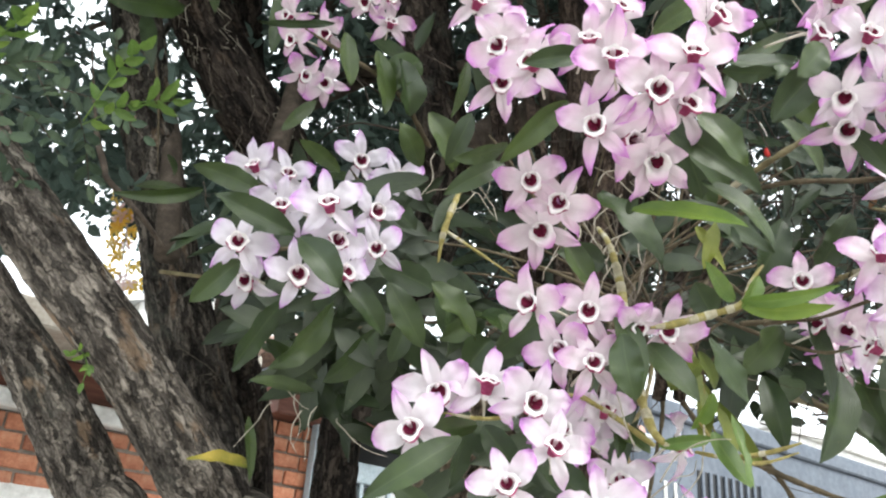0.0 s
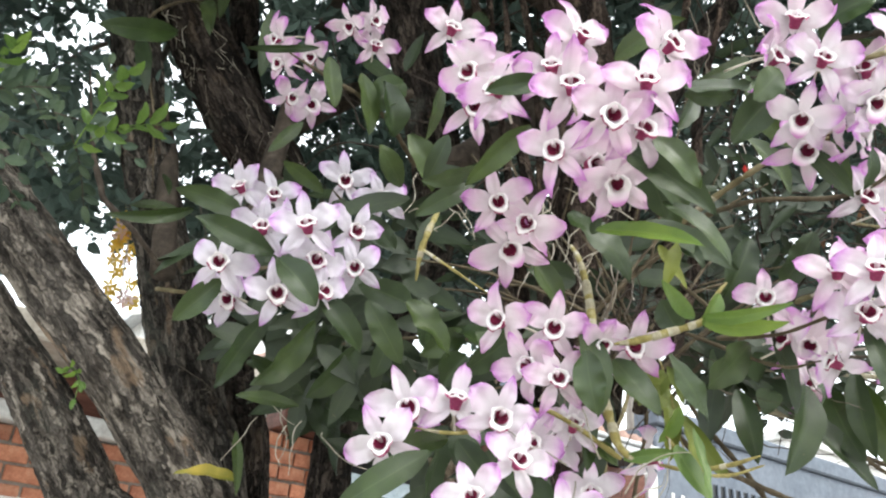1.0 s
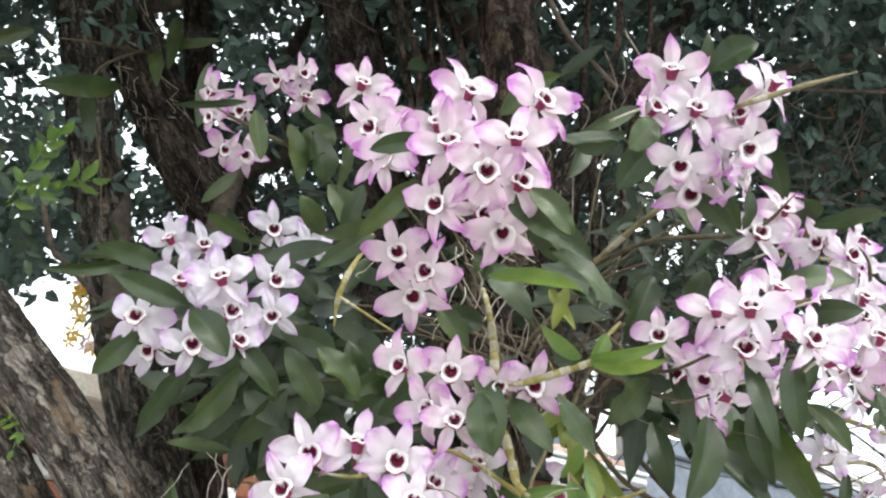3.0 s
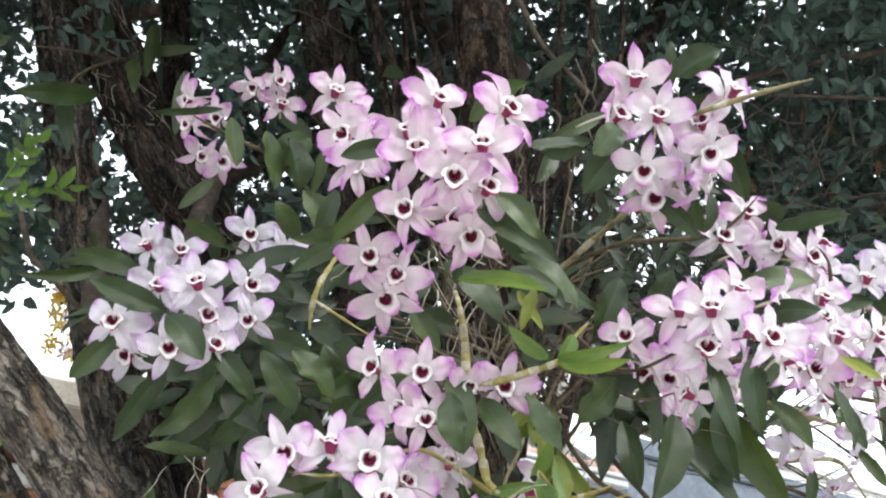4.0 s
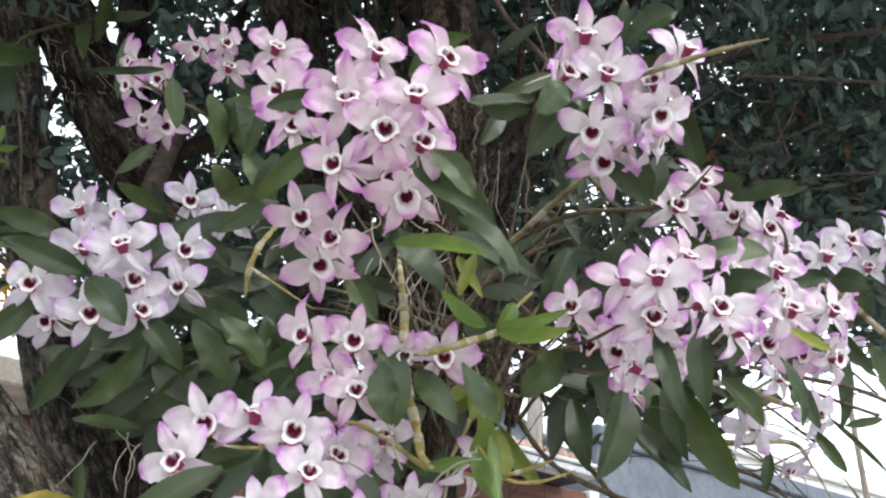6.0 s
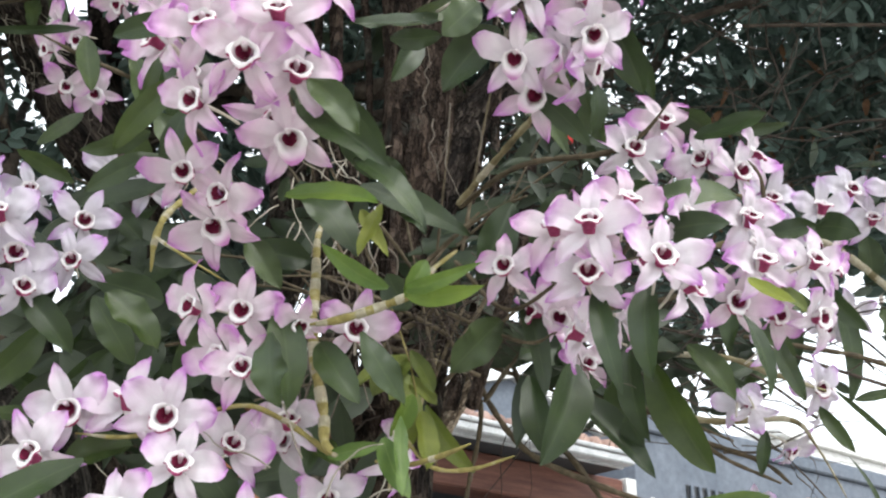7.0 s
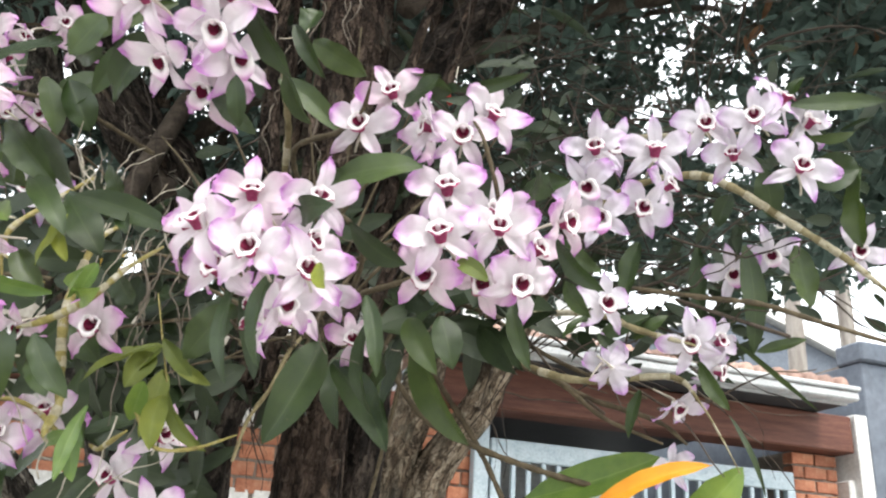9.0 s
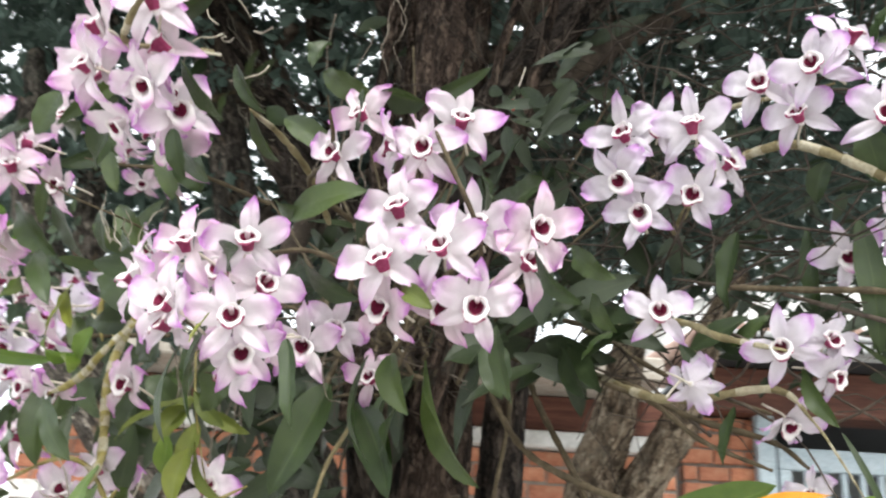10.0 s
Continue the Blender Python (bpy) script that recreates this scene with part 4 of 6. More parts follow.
# centre spray
FLOWERS["centre"] = [
    (-0.003, 0.62, 2.085, 20, 3, 8, 1.0, 1),
    (0.111, 0.495, 1.984, 21, -8, 28, 1.0, 1),
    (0.087, 0.487, 1.943, 18, -6, -4, 1.0, 1),
    (0.02, 0.562, 1.992, 33, -25, -28, 1.0, 0),
    (0.025, 0.618, 1.993, 33, 11, 15, 1.0, 0),
    (0.098, 0.443, 1.895, 15, -8, 0, 1.0, 1),
    (0.127, 0.441, 1.87, 32, -6, -4, 1.0, 0),
    (0.09, 0.47, 1.857, 30, -13, -33, 1.0, 0),
    (0.149, 0.426, 1.89, 18, -4, 2, 1.0, 1),
    (0.154, 0.468, 1.877, 21, 2, 20, 1.0, 0),
    (0.169, 0.437, 1.934, 18, -8, 37, 1.0, 0),
]
FLOWERS["centre"] += [
    (0.052, 0.573, 1.866, 23, -13, -5, 1.0, 0),
    (0.079, 0.586, 1.854, 44, 34, 3, 1.0, 0),
    (0.142, 0.517, 1.861, 41, -10, 4, 1.0, 2),
    (0.126, 0.531, 1.884, 57, 41, 46, 1.0, 0),
    (0.066, 0.621, 1.846, 39, -20, -28, 1.0, 2),
    (0.045, 0.5, 1.93, 14, 4, -49, 1.0, 0),
    (0.03, 0.575, 2.02, 34, -52, -43, 1.0, 0),
    (0.118, 0.53, 1.95, 5, -12, 57, 1.0, 1),
]
LEAVES["centre"] = [
    (0.072, 0.492, 1.892, 0.025, 0.512, 1.848, 0.020),
    (0.031, 0.548, 1.885, -0.011, 0.538, 1.863, 0.017),
    (0.030, 0.574, 1.881, -0.017, 0.570, 1.847, 0.020),
    (0.080, 0.454, 1.908, 0.036, 0.455, 1.897, 0.018),
    (0.162, 0.471, 1.876, 0.196, 0.474, 1.836, 0.023),
    (0.148, 0.506, 1.886, 0.213, 0.497, 1.827, 0.028),
    (0.140, 0.499, 1.967, 0.190, 0.468, 1.985, 0.022),
    (0.206, 0.535, 1.962, 0.245, 0.524, 1.957, 0.018),
    (-0.007, 0.618, 2.015, -0.019, 0.630, 1.962, 0.016),
    (-0.051, 0.759, 1.978, -0.074, 0.718, 2.004, 0.028),
    (-0.000, 0.687, 2.003, -0.022, 0.714, 1.958, 0.023),
    (-0.045, 0.729, 2.028, -0.017, 0.760, 1.978, 0.034),
]
CANES["centre"] = [
    [(0.121, 0.783, 1.918, 0.0012), (0.126, 0.669, 1.938, 0.0011), (0.121, 0.569, 1.947, 0.0010), (0.114, 0.493, 1.982, 0.0008)],
]
# centre_low spray
FLOWERS["centre_low"] = [
]
LEAVES["centre_low"] = [
    (0.134, 0.560, 1.839, 0.205, 0.511, 1.806, 0.021),
    (0.122, 0.646, 1.899, 0.176, 0.644, 1.834, 0.038),
    (0.188, 0.572, 1.834, 0.209, 0.572, 1.798, 0.013),
    (0.090, 0.635, 1.841, 0.117, 0.647, 1.804, 0.026),
    (0.131, 0.563, 1.836, 0.136, 0.554, 1.851, 0.010),
    (0.201, 0.603, 1.900, 0.215, 0.614, 1.872, 0.021),
    (0.216, 0.620, 1.860, 0.234, 0.605, 1.833, 0.017),
    (0.185, 0.539, 1.858, 0.234, 0.537, 1.804, 0.022),
]
CANES["centre_low"] = [
    [(0.001, 0.803, 2.004, 0.0026), (-0.008, 0.747, 1.941, 0.0029), (-0.014, 0.720, 1.906, 0.0034), (-0.020, 0.721, 1.881, 0.0031), (-0.023, 0.732, 1.855, 0.0020)],
    [(-0.017, 0.710, 1.880, 0.0016), (0.018, 0.710, 1.858, 0.0015), (0.052, 0.716, 1.839, 0.0013)],
]
# mid spray
FLOWERS["mid"] = [
    (0.06, 0.62, 1.775, 17, -1, -38, 1.0, 0),
    (0.104, 0.596, 1.763, 15, 5, 3, 1.0, 0),
    (0.087, 0.618, 1.736, 29, -19, -34, 1.0, 0),
    (0.109, 0.598, 1.719, 18, -21, -5, 1.0, 0),
    (0.146, 0.603, 1.755, 69, 4, 13, 0.7, 0),
    (0.18, 0.649, 1.769, 13, 10, 11, 1.0, 0),
]
LEAVES["mid"] = [
    (0.084, 0.727, 1.805, 0.033, 0.724, 1.761, 0.034),
    (0.129, 0.582, 1.741, 0.139, 0.585, 1.691, 0.028),
    (0.158, 0.617, 1.747, 0.191, 0.602, 1.698, 0.026),
    (0.146, 0.686, 1.741, 0.145, 0.684, 1.668, 0.024),
    (0.072, 0.790, 1.778, 0.040, 0.759, 1.813, 0.034),
    (0.018, 0.826, 1.836, 0.058, 0.803, 1.805, 0.036),
    (-0.004, 0.882, 1.827, -0.021, 0.842, 1.879, 0.035),
    (0.221, 0.644, 1.785, 0.204, 0.636, 1.811, 0.027),
    (0.133, 0.680, 1.844, 0.087, 0.658, 1.842, 0.029),
    (0.034, 0.750, 1.785, 0.012, 0.757, 1.755, 0.037),
]
CANES["mid"] = [
    [(0.133, 0.72, 1.900, 0.0020), (0.137, 0.681, 1.865, 0.0028), (0.143, 0.659, 1.817, 0.0040), (0.145, 0.652, 1.777, 0.0044), (0.150, 0.653, 1.742, 0.0042), (0.160, 0.651, 1.703, 0.0042), (0.166, 0.636, 1.676, 0.0036), (0.183, 0.634, 1.664, 0.0024)],
]
# low spray
FLOWERS["low"] = [
    (-0.012, 0.605, 1.69, 14, -12, 7, 1.0, 0),
    (0.027, 0.612, 1.698, 1, -4, 7, 1.0, 1),
    (0.062, 0.59, 1.682, 4, 11, 10, 1.0, 0),
    (-0.028, 0.601, 1.657, 13, -14, -12, 1.0, 0),
    (0.078, 0.585, 1.648, 9, 2, 4, 1.0, 0),
    (0.091, 0.66, 1.679, 7, 14, 19, 1.0, 0),
    (0.118, 0.695, 1.692, 4, 6, 22, 1.0, 0),
    (0.045, 0.579, 1.617, 4, -9, -5, 1.0, 0),
    (0.157, 0.737, 1.654, 10, 7, -5, 1.0, 0),
    (0.13, 0.67, 1.7, 1, -8, 24, 1.0, 1),
    (0.12, 0.62, 1.61, -2, -12, 1, 1.0, 0),
]
FLOWERS["low"] += [
    (0.21, 0.73, 1.69, 5, 7, 60, 1.0, 0),
    (0.22, 0.72, 1.62, -5, -5, 34, 1.0, 0),
]
LEAVES["low"] = [
    (0.009, 0.598, 1.654, -0.057, 0.575, 1.601, 0.025),
    (0.030, 0.713, 1.691, 0.067, 0.718, 1.652, 0.028),
    (0.017, 0.731, 1.702, 0.003, 0.743, 1.641, 0.024),
    (0.080, 0.676, 1.655, 0.117, 0.657, 1.618, 0.027),
    (-0.043, 0.703, 1.632, -0.007, 0.709, 1.602, 0.025),
    (0.141, 0.700, 1.693, 0.170, 0.678, 1.671, 0.022),
    (0.129, 0.603, 1.767, 0.141, 0.604, 1.695, 0.031),
    (-0.025, 0.656, 1.802, 0.016, 0.676, 1.761, 0.033),
    (0.022, 0.645, 1.676, -0.019, 0.630, 1.656, 0.028),
    (0.066, 0.647, 1.668, 0.097, 0.674, 1.632, 0.030),
]
CANES["low"] = [
    [(0.170, 0.657, 1.672, 0.0024), (0.124, 0.659, 1.702, 0.0024), (0.093, 0.642, 1.705, 0.0019), (0.037, 0.613, 1.675, 0.0018), (-0.008, 0.614, 1.676, 0.0014)],
]
# bright spray
FLOWERS["bright"] = [
]
LEAVES["bright"] = [
    (0.212, 0.562, 1.768, 0.175, 0.506, 1.772, 0.014),
    (0.222, 0.577, 1.774, 0.274, 0.523, 1.769, 0.012),
    (0.224, 0.579, 1.769, 0.276, 0.539, 1.760, 0.015),
    (0.237, 0.575, 1.795, 0.223, 0.579, 1.769, 0.016),
    (0.221, 0.614, 1.692, 0.226, 0.590, 1.634, 0.013),
    (0.208, 0.624, 1.679, 0.229, 0.605, 1.635, 0.019),
    (0.168, 0.637, 1.668, 0.208, 0.625, 1.674, 0.012),
    (0.225, 0.671, 1.725, 0.208, 0.684, 1.696, 0.019),
]
CANES["bright"] = [
    [(0.258, 0.622, 1.826, 0.0014), (0.243, 0.608, 1.806, 0.0020), (0.236, 0.599, 1.792, 0.0026), (0.226, 0.592, 1.776, 0.0029), (0.200, 0.598, 1.767, 0.0034), (0.173, 0.599, 1.758, 0.0032), (0.154, 0.594, 1.752, 0.0026)],
    [(0.201, 0.650, 1.668, 0.0016), (0.223, 0.634, 1.662, 0.0017), (0.248, 0.614, 1.664, 0.0021), (0.270, 0.604, 1.671, 0.0019)],
]
# olive spray
FLOWERS["olive"] = [
]
LEAVES["olive"] = [
    (0.220, 0.702, 1.743, 0.218, 0.688, 1.682, 0.021),
    (0.231, 0.691, 1.717, 0.237, 0.679, 1.670, 0.023),
    (0.235, 0.693, 1.723, 0.273, 0.704, 1.674, 0.018),
    (0.218, 0.694, 1.764, 0.182, 0.650, 1.722, 0.017),
    (0.220, 0.694, 1.769, 0.239, 0.716, 1.741, 0.016),
    (0.213, 0.693, 1.756, 0.207, 0.671, 1.721, 0.024),
    (0.213, 0.718, 1.755, 0.241, 0.743, 1.739, 0.014),
    (0.216, 0.701, 1.765, 0.193, 0.688, 1.729, 0.033),
]
CANES["olive"] = [
    [(0.200, 0.701, 1.815, 0.0007), (0.220, 0.697, 1.759, 0.0008), (0.231, 0.705, 1.711, 0.0008), (0.245, 0.709, 1.677, 0.0006)],
    [(0.214, 0.682, 1.701, 0.0014), (0.239, 0.680, 1.672, 0.0016), (0.270, 0.690, 1.672, 0.0018), (0.305, 0.699, 1.685, 0.0016)],
]
# right spray
FLOWERS["right"] = [
    (0.327, 0.557, 1.812, 4, 10, -18, 1.0, 1),
    (0.349, 0.538, 1.805, 6, 5, -16, 1.0, 1),
    (0.35, 0.567, 1.781, 11, 9, 5, 1.0, 0),
    (0.296, 0.635, 1.818, 7, -1, -25, 1.0, 0),
    (0.395, 0.536, 1.78, 6, 14, 9, 1.0, 0),
    (0.421, 0.571, 1.776, 12, -4, 50, 1.0, 0),
    (0.379, 0.554, 1.831, 7, -11, 18, 1.0, 1),
    (0.424, 0.572, 1.83, 8, -9, 48, 1.0, 1),
    (0.322, 0.666, 1.794, 25, 5, -67, 1.0, 0),
    (0.342, 0.66, 1.789, 31, 15, -18, 1.0, 2),
    (0.345, 0.705, 1.80, 22, 6, 28, 1.0, 2),
]
FLOWERS["right"] += [
    (0.35, 0.63, 1.761, 7, -24, -79, 1.0, 0),
    (0.374, 0.759, 1.781, 4, -8, 24, 0.85, 0),
    (0.355, 0.73, 1.82, 16, 4, 47, 1.0, 0),
    (0.384, 0.61, 1.767, 23, -13, 54, 1.0, 2),
    (0.36, 0.6, 1.83, 14, -27, 18, 1.0, 0),
    (0.4, 0.61, 1.815, 10, 28, 68, 1.0, 0),
    (0.519, 0.706, 1.871, 9, -9, 34, 1.0, 1),
    (0.546, 0.737, 1.848, 7, 6, 64, 1.0, 0),
]
LEAVES["right"] = [
    (0.358, 0.585, 1.779, 0.369, 0.571, 1.699, 0.018),
    (0.392, 0.574, 1.778, 0.391, 0.575, 1.710, 0.024),
    (0.295, 0.684, 1.793, 0.254, 0.684, 1.749, 0.034),
    (0.408, 0.574, 1.819, 0.446, 0.549, 1.814, 0.023),
    (0.460, 0.587, 1.761, 0.472, 0.588, 1.705, 0.014),
    (0.449, 0.699, 1.779, 0.479, 0.690, 1.731, 0.024),
    (0.449, 0.533, 1.765, 0.467, 0.510, 1.739, 0.011),
    (0.306, 0.689, 1.906, 0.275, 0.702, 1.839, 0.036),
]
CANES["right"] = [
    [(0.255, 0.764, 1.884, 0.0023), (0.299, 0.680, 1.801, 0.0019), (0.342, 0.585, 1.790, 0.0015), (0.388, 0.539, 1.784, 0.0012)],
    [(0.250, 0.735, 1.819, 0.0022), (0.311, 0.667, 1.768, 0.0018), (0.333, 0.621, 1.759, 0.0015)],
]
# right_low spray
FLOWERS["right_low"] = [
]
LEAVES["right_low"] = [
    (0.360, 0.725, 1.770, 0.326, 0.707, 1.682, 0.039),
    (0.350, 0.770, 1.764, 0.420, 0.742, 1.681, 0.032),
    (0.405, 0.780, 1.785, 0.415, 0.745, 1.708, 0.036),
    (0.430, 0.765, 1.792, 0.480, 0.775, 1.694, 0.038),
    (0.530, 0.721, 1.797, 0.547, 0.720, 1.741, 0.017),
    (0.569, 0.711, 1.845, 0.606, 0.713, 1.801, 0.019),
    (0.406, 0.619, 1.870, 0.479, 0.624, 1.877, 0.028),
    (0.425, 0.622, 1.834, 0.466, 0.641, 1.805, 0.024),
    (0.533, 0.727, 1.891, 0.579, 0.711, 1.897, 0.024),
    (0.493, 0.669, 1.972, 0.551, 0.669, 1.980, 0.013),
    (0.506, 0.644, 1.805, 0.530, 0.647, 1.789, 0.015),
]
CANES["right_low"] = [
    [(0.333, 0.831, 1.852, 0.0030), (0.385, 0.737, 1.855, 0.0025), (0.402, 0.649, 1.855, 0.0020), (0.372, 0.594, 1.833, 0.0016)],
]
# right_fan spray
FLOWERS["right_fan"] = [
]
LEAVES["right_fan"] = [
    (0.329, 0.836, 1.795, 0.339, 0.818, 1.715, 0.030),
    (0.418, 0.871, 1.837, 0.433, 0.870, 1.783, 0.034),
    (0.578, 0.812, 1.811, 0.560, 0.795, 1.786, 0.015),
    (0.312, 0.671, 1.814, 0.328, 0.674, 1.728, 0.022),
]
CANES["right_fan"] = [
]
# cascade spray
FLOWERS["cascade"] = [
    (0.479, 0.654, 1.799, 20, 13, 2, 1.0, 0),
    (0.496, 0.632, 1.822, 12, -3, 18, 1.0, 1),
    (0.54, 0.641, 1.828, 7, -4, 19, 1.0, 1),
    (0.517, 0.676, 1.798, 40, 26, 30, 1.0, 0),
    (0.549, 0.671, 1.794, 14, 6, 38, 1.0, 0),
    (0.495, 0.645, 1.867, 16, -11, 15, 1.0, 1),
    (0.579, 0.699, 1.855, 8, -4, 56, 1.0, 0),
    (0.5, 0.662, 1.924, 19, -7, 22, 1.0, 0),
    (0.519, 0.68, 1.949, 6, -12, 40, 1.0, 1),
    (0.437, 0.654, 1.968, 14, -5, 12, 1.0, 1),
    (0.409, 0.655, 1.941, 20, -7, 1, 1.0, 0),
]
FLOWERS["cascade"] += [
    (0.47, 0.66, 1.935, 9, 2, -50, 1.0, 0),
    (0.46, 0.7, 1.95, 2, -1, 77, 1.0, 0),
]
LEAVES["cascade"] = [
    (0.482, 0.678, 1.977, 0.451, 0.659, 1.989, 0.029),
    (0.456, 0.635, 1.942, 0.502, 0.593, 1.936, 0.021),
    (0.346, 0.632, 1.887, 0.320, 0.659, 1.842, 0.029),
    (0.393, 0.619, 1.883, 0.418, 0.614, 1.875, 0.023),
    (0.555, 0.784, 1.876, 0.593, 0.782, 1.843, 0.020),
    (0.556, 0.817, 1.847, 0.580, 0.812, 1.811, 0.019),
    (0.559, 0.670, 1.875, 0.582, 0.642, 1.855, 0.026),
    (0.406, 0.721, 1.789, 0.416, 0.721, 1.706, 0.026),
]
CANES["cascade"] = [
    [(0.323, 0.878, 1.869, 0.0034), (0.461, 0.769, 1.852, 0.0027), (0.518, 0.714, 1.863, 0.0021), (0.519, 0.666, 1.913, 0.0019), (0.503, 0.665, 1.946, 0.0015)],
    [(0.258, 0.830, 1.980, 0.0031), (0.314, 0.716, 1.961, 0.0028), (0.384, 0.671, 1.947, 0.0028), (0.414, 0.647, 1.950, 0.0022), (0.436, 0.616, 1.967, 0.0012)],
]
# top spray
FLOWERS["top"] = [
    (0.291, 0.496, 2.013, 24, 5, -10, 1.0, 1),
    (0.306, 0.488, 1.968, 24, 12, 0, 1.0, 1),
    (0.3, 0.527, 1.939, 44, 20, -7, 1.0, 2),
    (0.317, 0.564, 1.931, 34, 26, 2, 1.0, 2),
    (0.355, 0.512, 1.948, 33, 1, 10, 1.0, 2),
    (0.333, 0.528, 1.945, 31, 2, -58, 1.0, 2),
    (0.355, 0.52, 1.985, 25, -30, -9, 1.0, 1),
    (0.376, 0.492, 2.0, 8, -20, 37, 1.0, 1),
    (0.357, 0.54, 1.94, 36, -33, 50, 1.0, 2),
    (0.275, 0.51, 1.985, 24, -23, 31, 1.0, 1),
]
LEAVES["top"] = [
    (0.370, 0.526, 1.974, 0.397, 0.552, 1.927, 0.028),
    (0.274, 0.562, 2.023, 0.211, 0.521, 1.964, 0.017),
    (0.227, 0.574, 1.998, 0.206, 0.564, 1.945, 0.023),
    (0.325, 0.704, 2.073, 0.375, 0.727, 2.042, 0.029),
    (0.308, 0.680, 2.017, 0.359, 0.712, 1.973, 0.025),
    (0.272, 0.489, 1.957, 0.248, 0.489, 1.928, 0.027),
    (0.288, 0.528, 1.967, 0.248, 0.542, 1.921, 0.033),
    (0.244, 0.484, 1.937, 0.187, 0.475, 1.925, 0.016),
    (0.389, 0.562, 1.981, 0.411, 0.580, 1.941, 0.015),
    (0.360, 0.604, 1.970, 0.379, 0.623, 1.929, 0.020),
]
CANES["top"] = [
    [(0.332, 0.577, 2.023, 0.0019), (0.343, 0.501, 1.982, 0.0022), (0.364, 0.483, 1.980, 0.0026), (0.402, 0.473, 1.989, 0.0024), (0.442, 0.472, 2.002, 0.0016)],
    [(0.256, 0.799, 1.966, 0.0034), (0.299, 0.725, 1.982, 0.0034), (0.329, 0.661, 1.984, 0.0030), (0.357, 0.604, 1.973, 0.0027)],
]
# stem_top spray
FLOWERS["stem_top"] = []
LEAVES["stem_top"] = [
    (-0.618, 1.0, 2.471, -0.678, 0.97, 2.419, 0.030), (-0.528, 1.05, 2.385, -0.482, 1.02, 2.26, 0.028), (-0.478, 1.15, 2.555, -0.445, 1.12, 2.455, 0.030),
    (-0.472, 1.2, 2.682, -0.453, 1.17, 2.532, 0.030), (-0.637, 1.0, 2.417, -0.668, 0.97, 2.394, 0.014), (-0.487, 1.2, 2.61, -0.369, 1.17, 2.603, 0.022),
    (-0.477, 1.15, 2.19, -0.452, 1.12, 2.138, 0.018), (-0.498, 1.1, 2.105, -0.413, 1.07, 2.089, 0.016), (-0.512, 1.1, 2.617, -0.504, 1.07, 2.55, 0.026),
]
CANES["stem_top"] = [
    [(-0.52, 1.24, 2.62, 0.0032), (-0.515, 1.16, 2.56, 0.0030), (-0.53, 1.06, 2.42, 0.0028), (-0.50, 1.10, 2.28, 0.0024), (-0.485, 1.14, 2.15, 0.0016)],
    [(-0.52, 1.24, 2.62, 0.0030), (-0.56, 1.10, 2.53, 0.0026), (-0.62, 1.0, 2.46, 0.0016)],
]
# top_back spray
FLOWERS["top_back"] = [
]
LEAVES["top_back"] = [
    (0.352, 0.568, 2.078, 0.390, 0.543, 2.092, 0.037),
    (0.333, 0.542, 2.035, 0.333, 0.511, 2.073, 0.015),
    (0.403, 0.525, 2.026, 0.347, 0.524, 2.019, 0.020),
    (0.312, 0.565, 1.938, 0.358, 0.577, 1.896, 0.019),
    (0.360, 0.537, 1.922, 0.357, 0.556, 1.891, 0.016),
    (0.183, 0.593, 1.867, 0.265, 0.621, 1.840, 0.025),
    (0.166, 0.523, 1.900, 0.205, 0.546, 1.854, 0.030),
    (0.169, 0.552, 1.909, 0.195, 0.576, 1.864, 0.032),
    (0.203, 0.569, 1.837, 0.190, 0.562, 1.793, 0.013),
    (0.327, 0.704, 2.109, 0.319, 0.697, 2.078, 0.027),
    (0.194, 0.572, 1.739, 0.224, 0.586, 1.693, 0.022),
]
CANES["top_back"] = [
]
# far spray
FLOWERS["far"] = [
    (0.585, 0.82, 1.985, 9, -4, 8, 1.0, 1),
    (0.598, 0.863, 2.01, 20, 17, 22, 1.0, 0),
    (0.641, 0.831, 1.981, 15, 13, 9, 1.0, 1),
    (0.689, 0.858, 2.02, 15, 5, 4, 1.0, 0),
    (0.734, 0.848, 2.018, 20, 4, 6, 1.0, 0),
    (0.713, 0.873, 1.991, 14, 5, 2, 1.0, 1),
    (0.775, 0.885, 1.978, 19, 26, 25, 1.0, 0),
    (0.575, 0.83, 1.95, 29, -26, -5, 1.0, 2),
    (0.585, 0.849, 1.925, 24, -8, 5, 1.0, 2),
    (0.624, 0.865, 1.938, 31, 36, 30, 1.0, 0),
    (0.648, 0.885, 1.97, 8, 1, 59, 1.0, 0),
]
FLOWERS["far"] += [
    (0.79, 0.932, 2.051, 14, -3, 46, 1.0, 1),
    (0.749, 1.039, 1.948, 31, -4, -6, 1.0, 2),
    (0.84, 1.05, 1.95, 13, 22, 8, 1.0, 0),
    (0.705, 1.021, 1.922, 35, -29, 3, 1.0, 2),
    (0.76, 0.86, 2.04, 6, -10, 55, 1.0, 1),
]
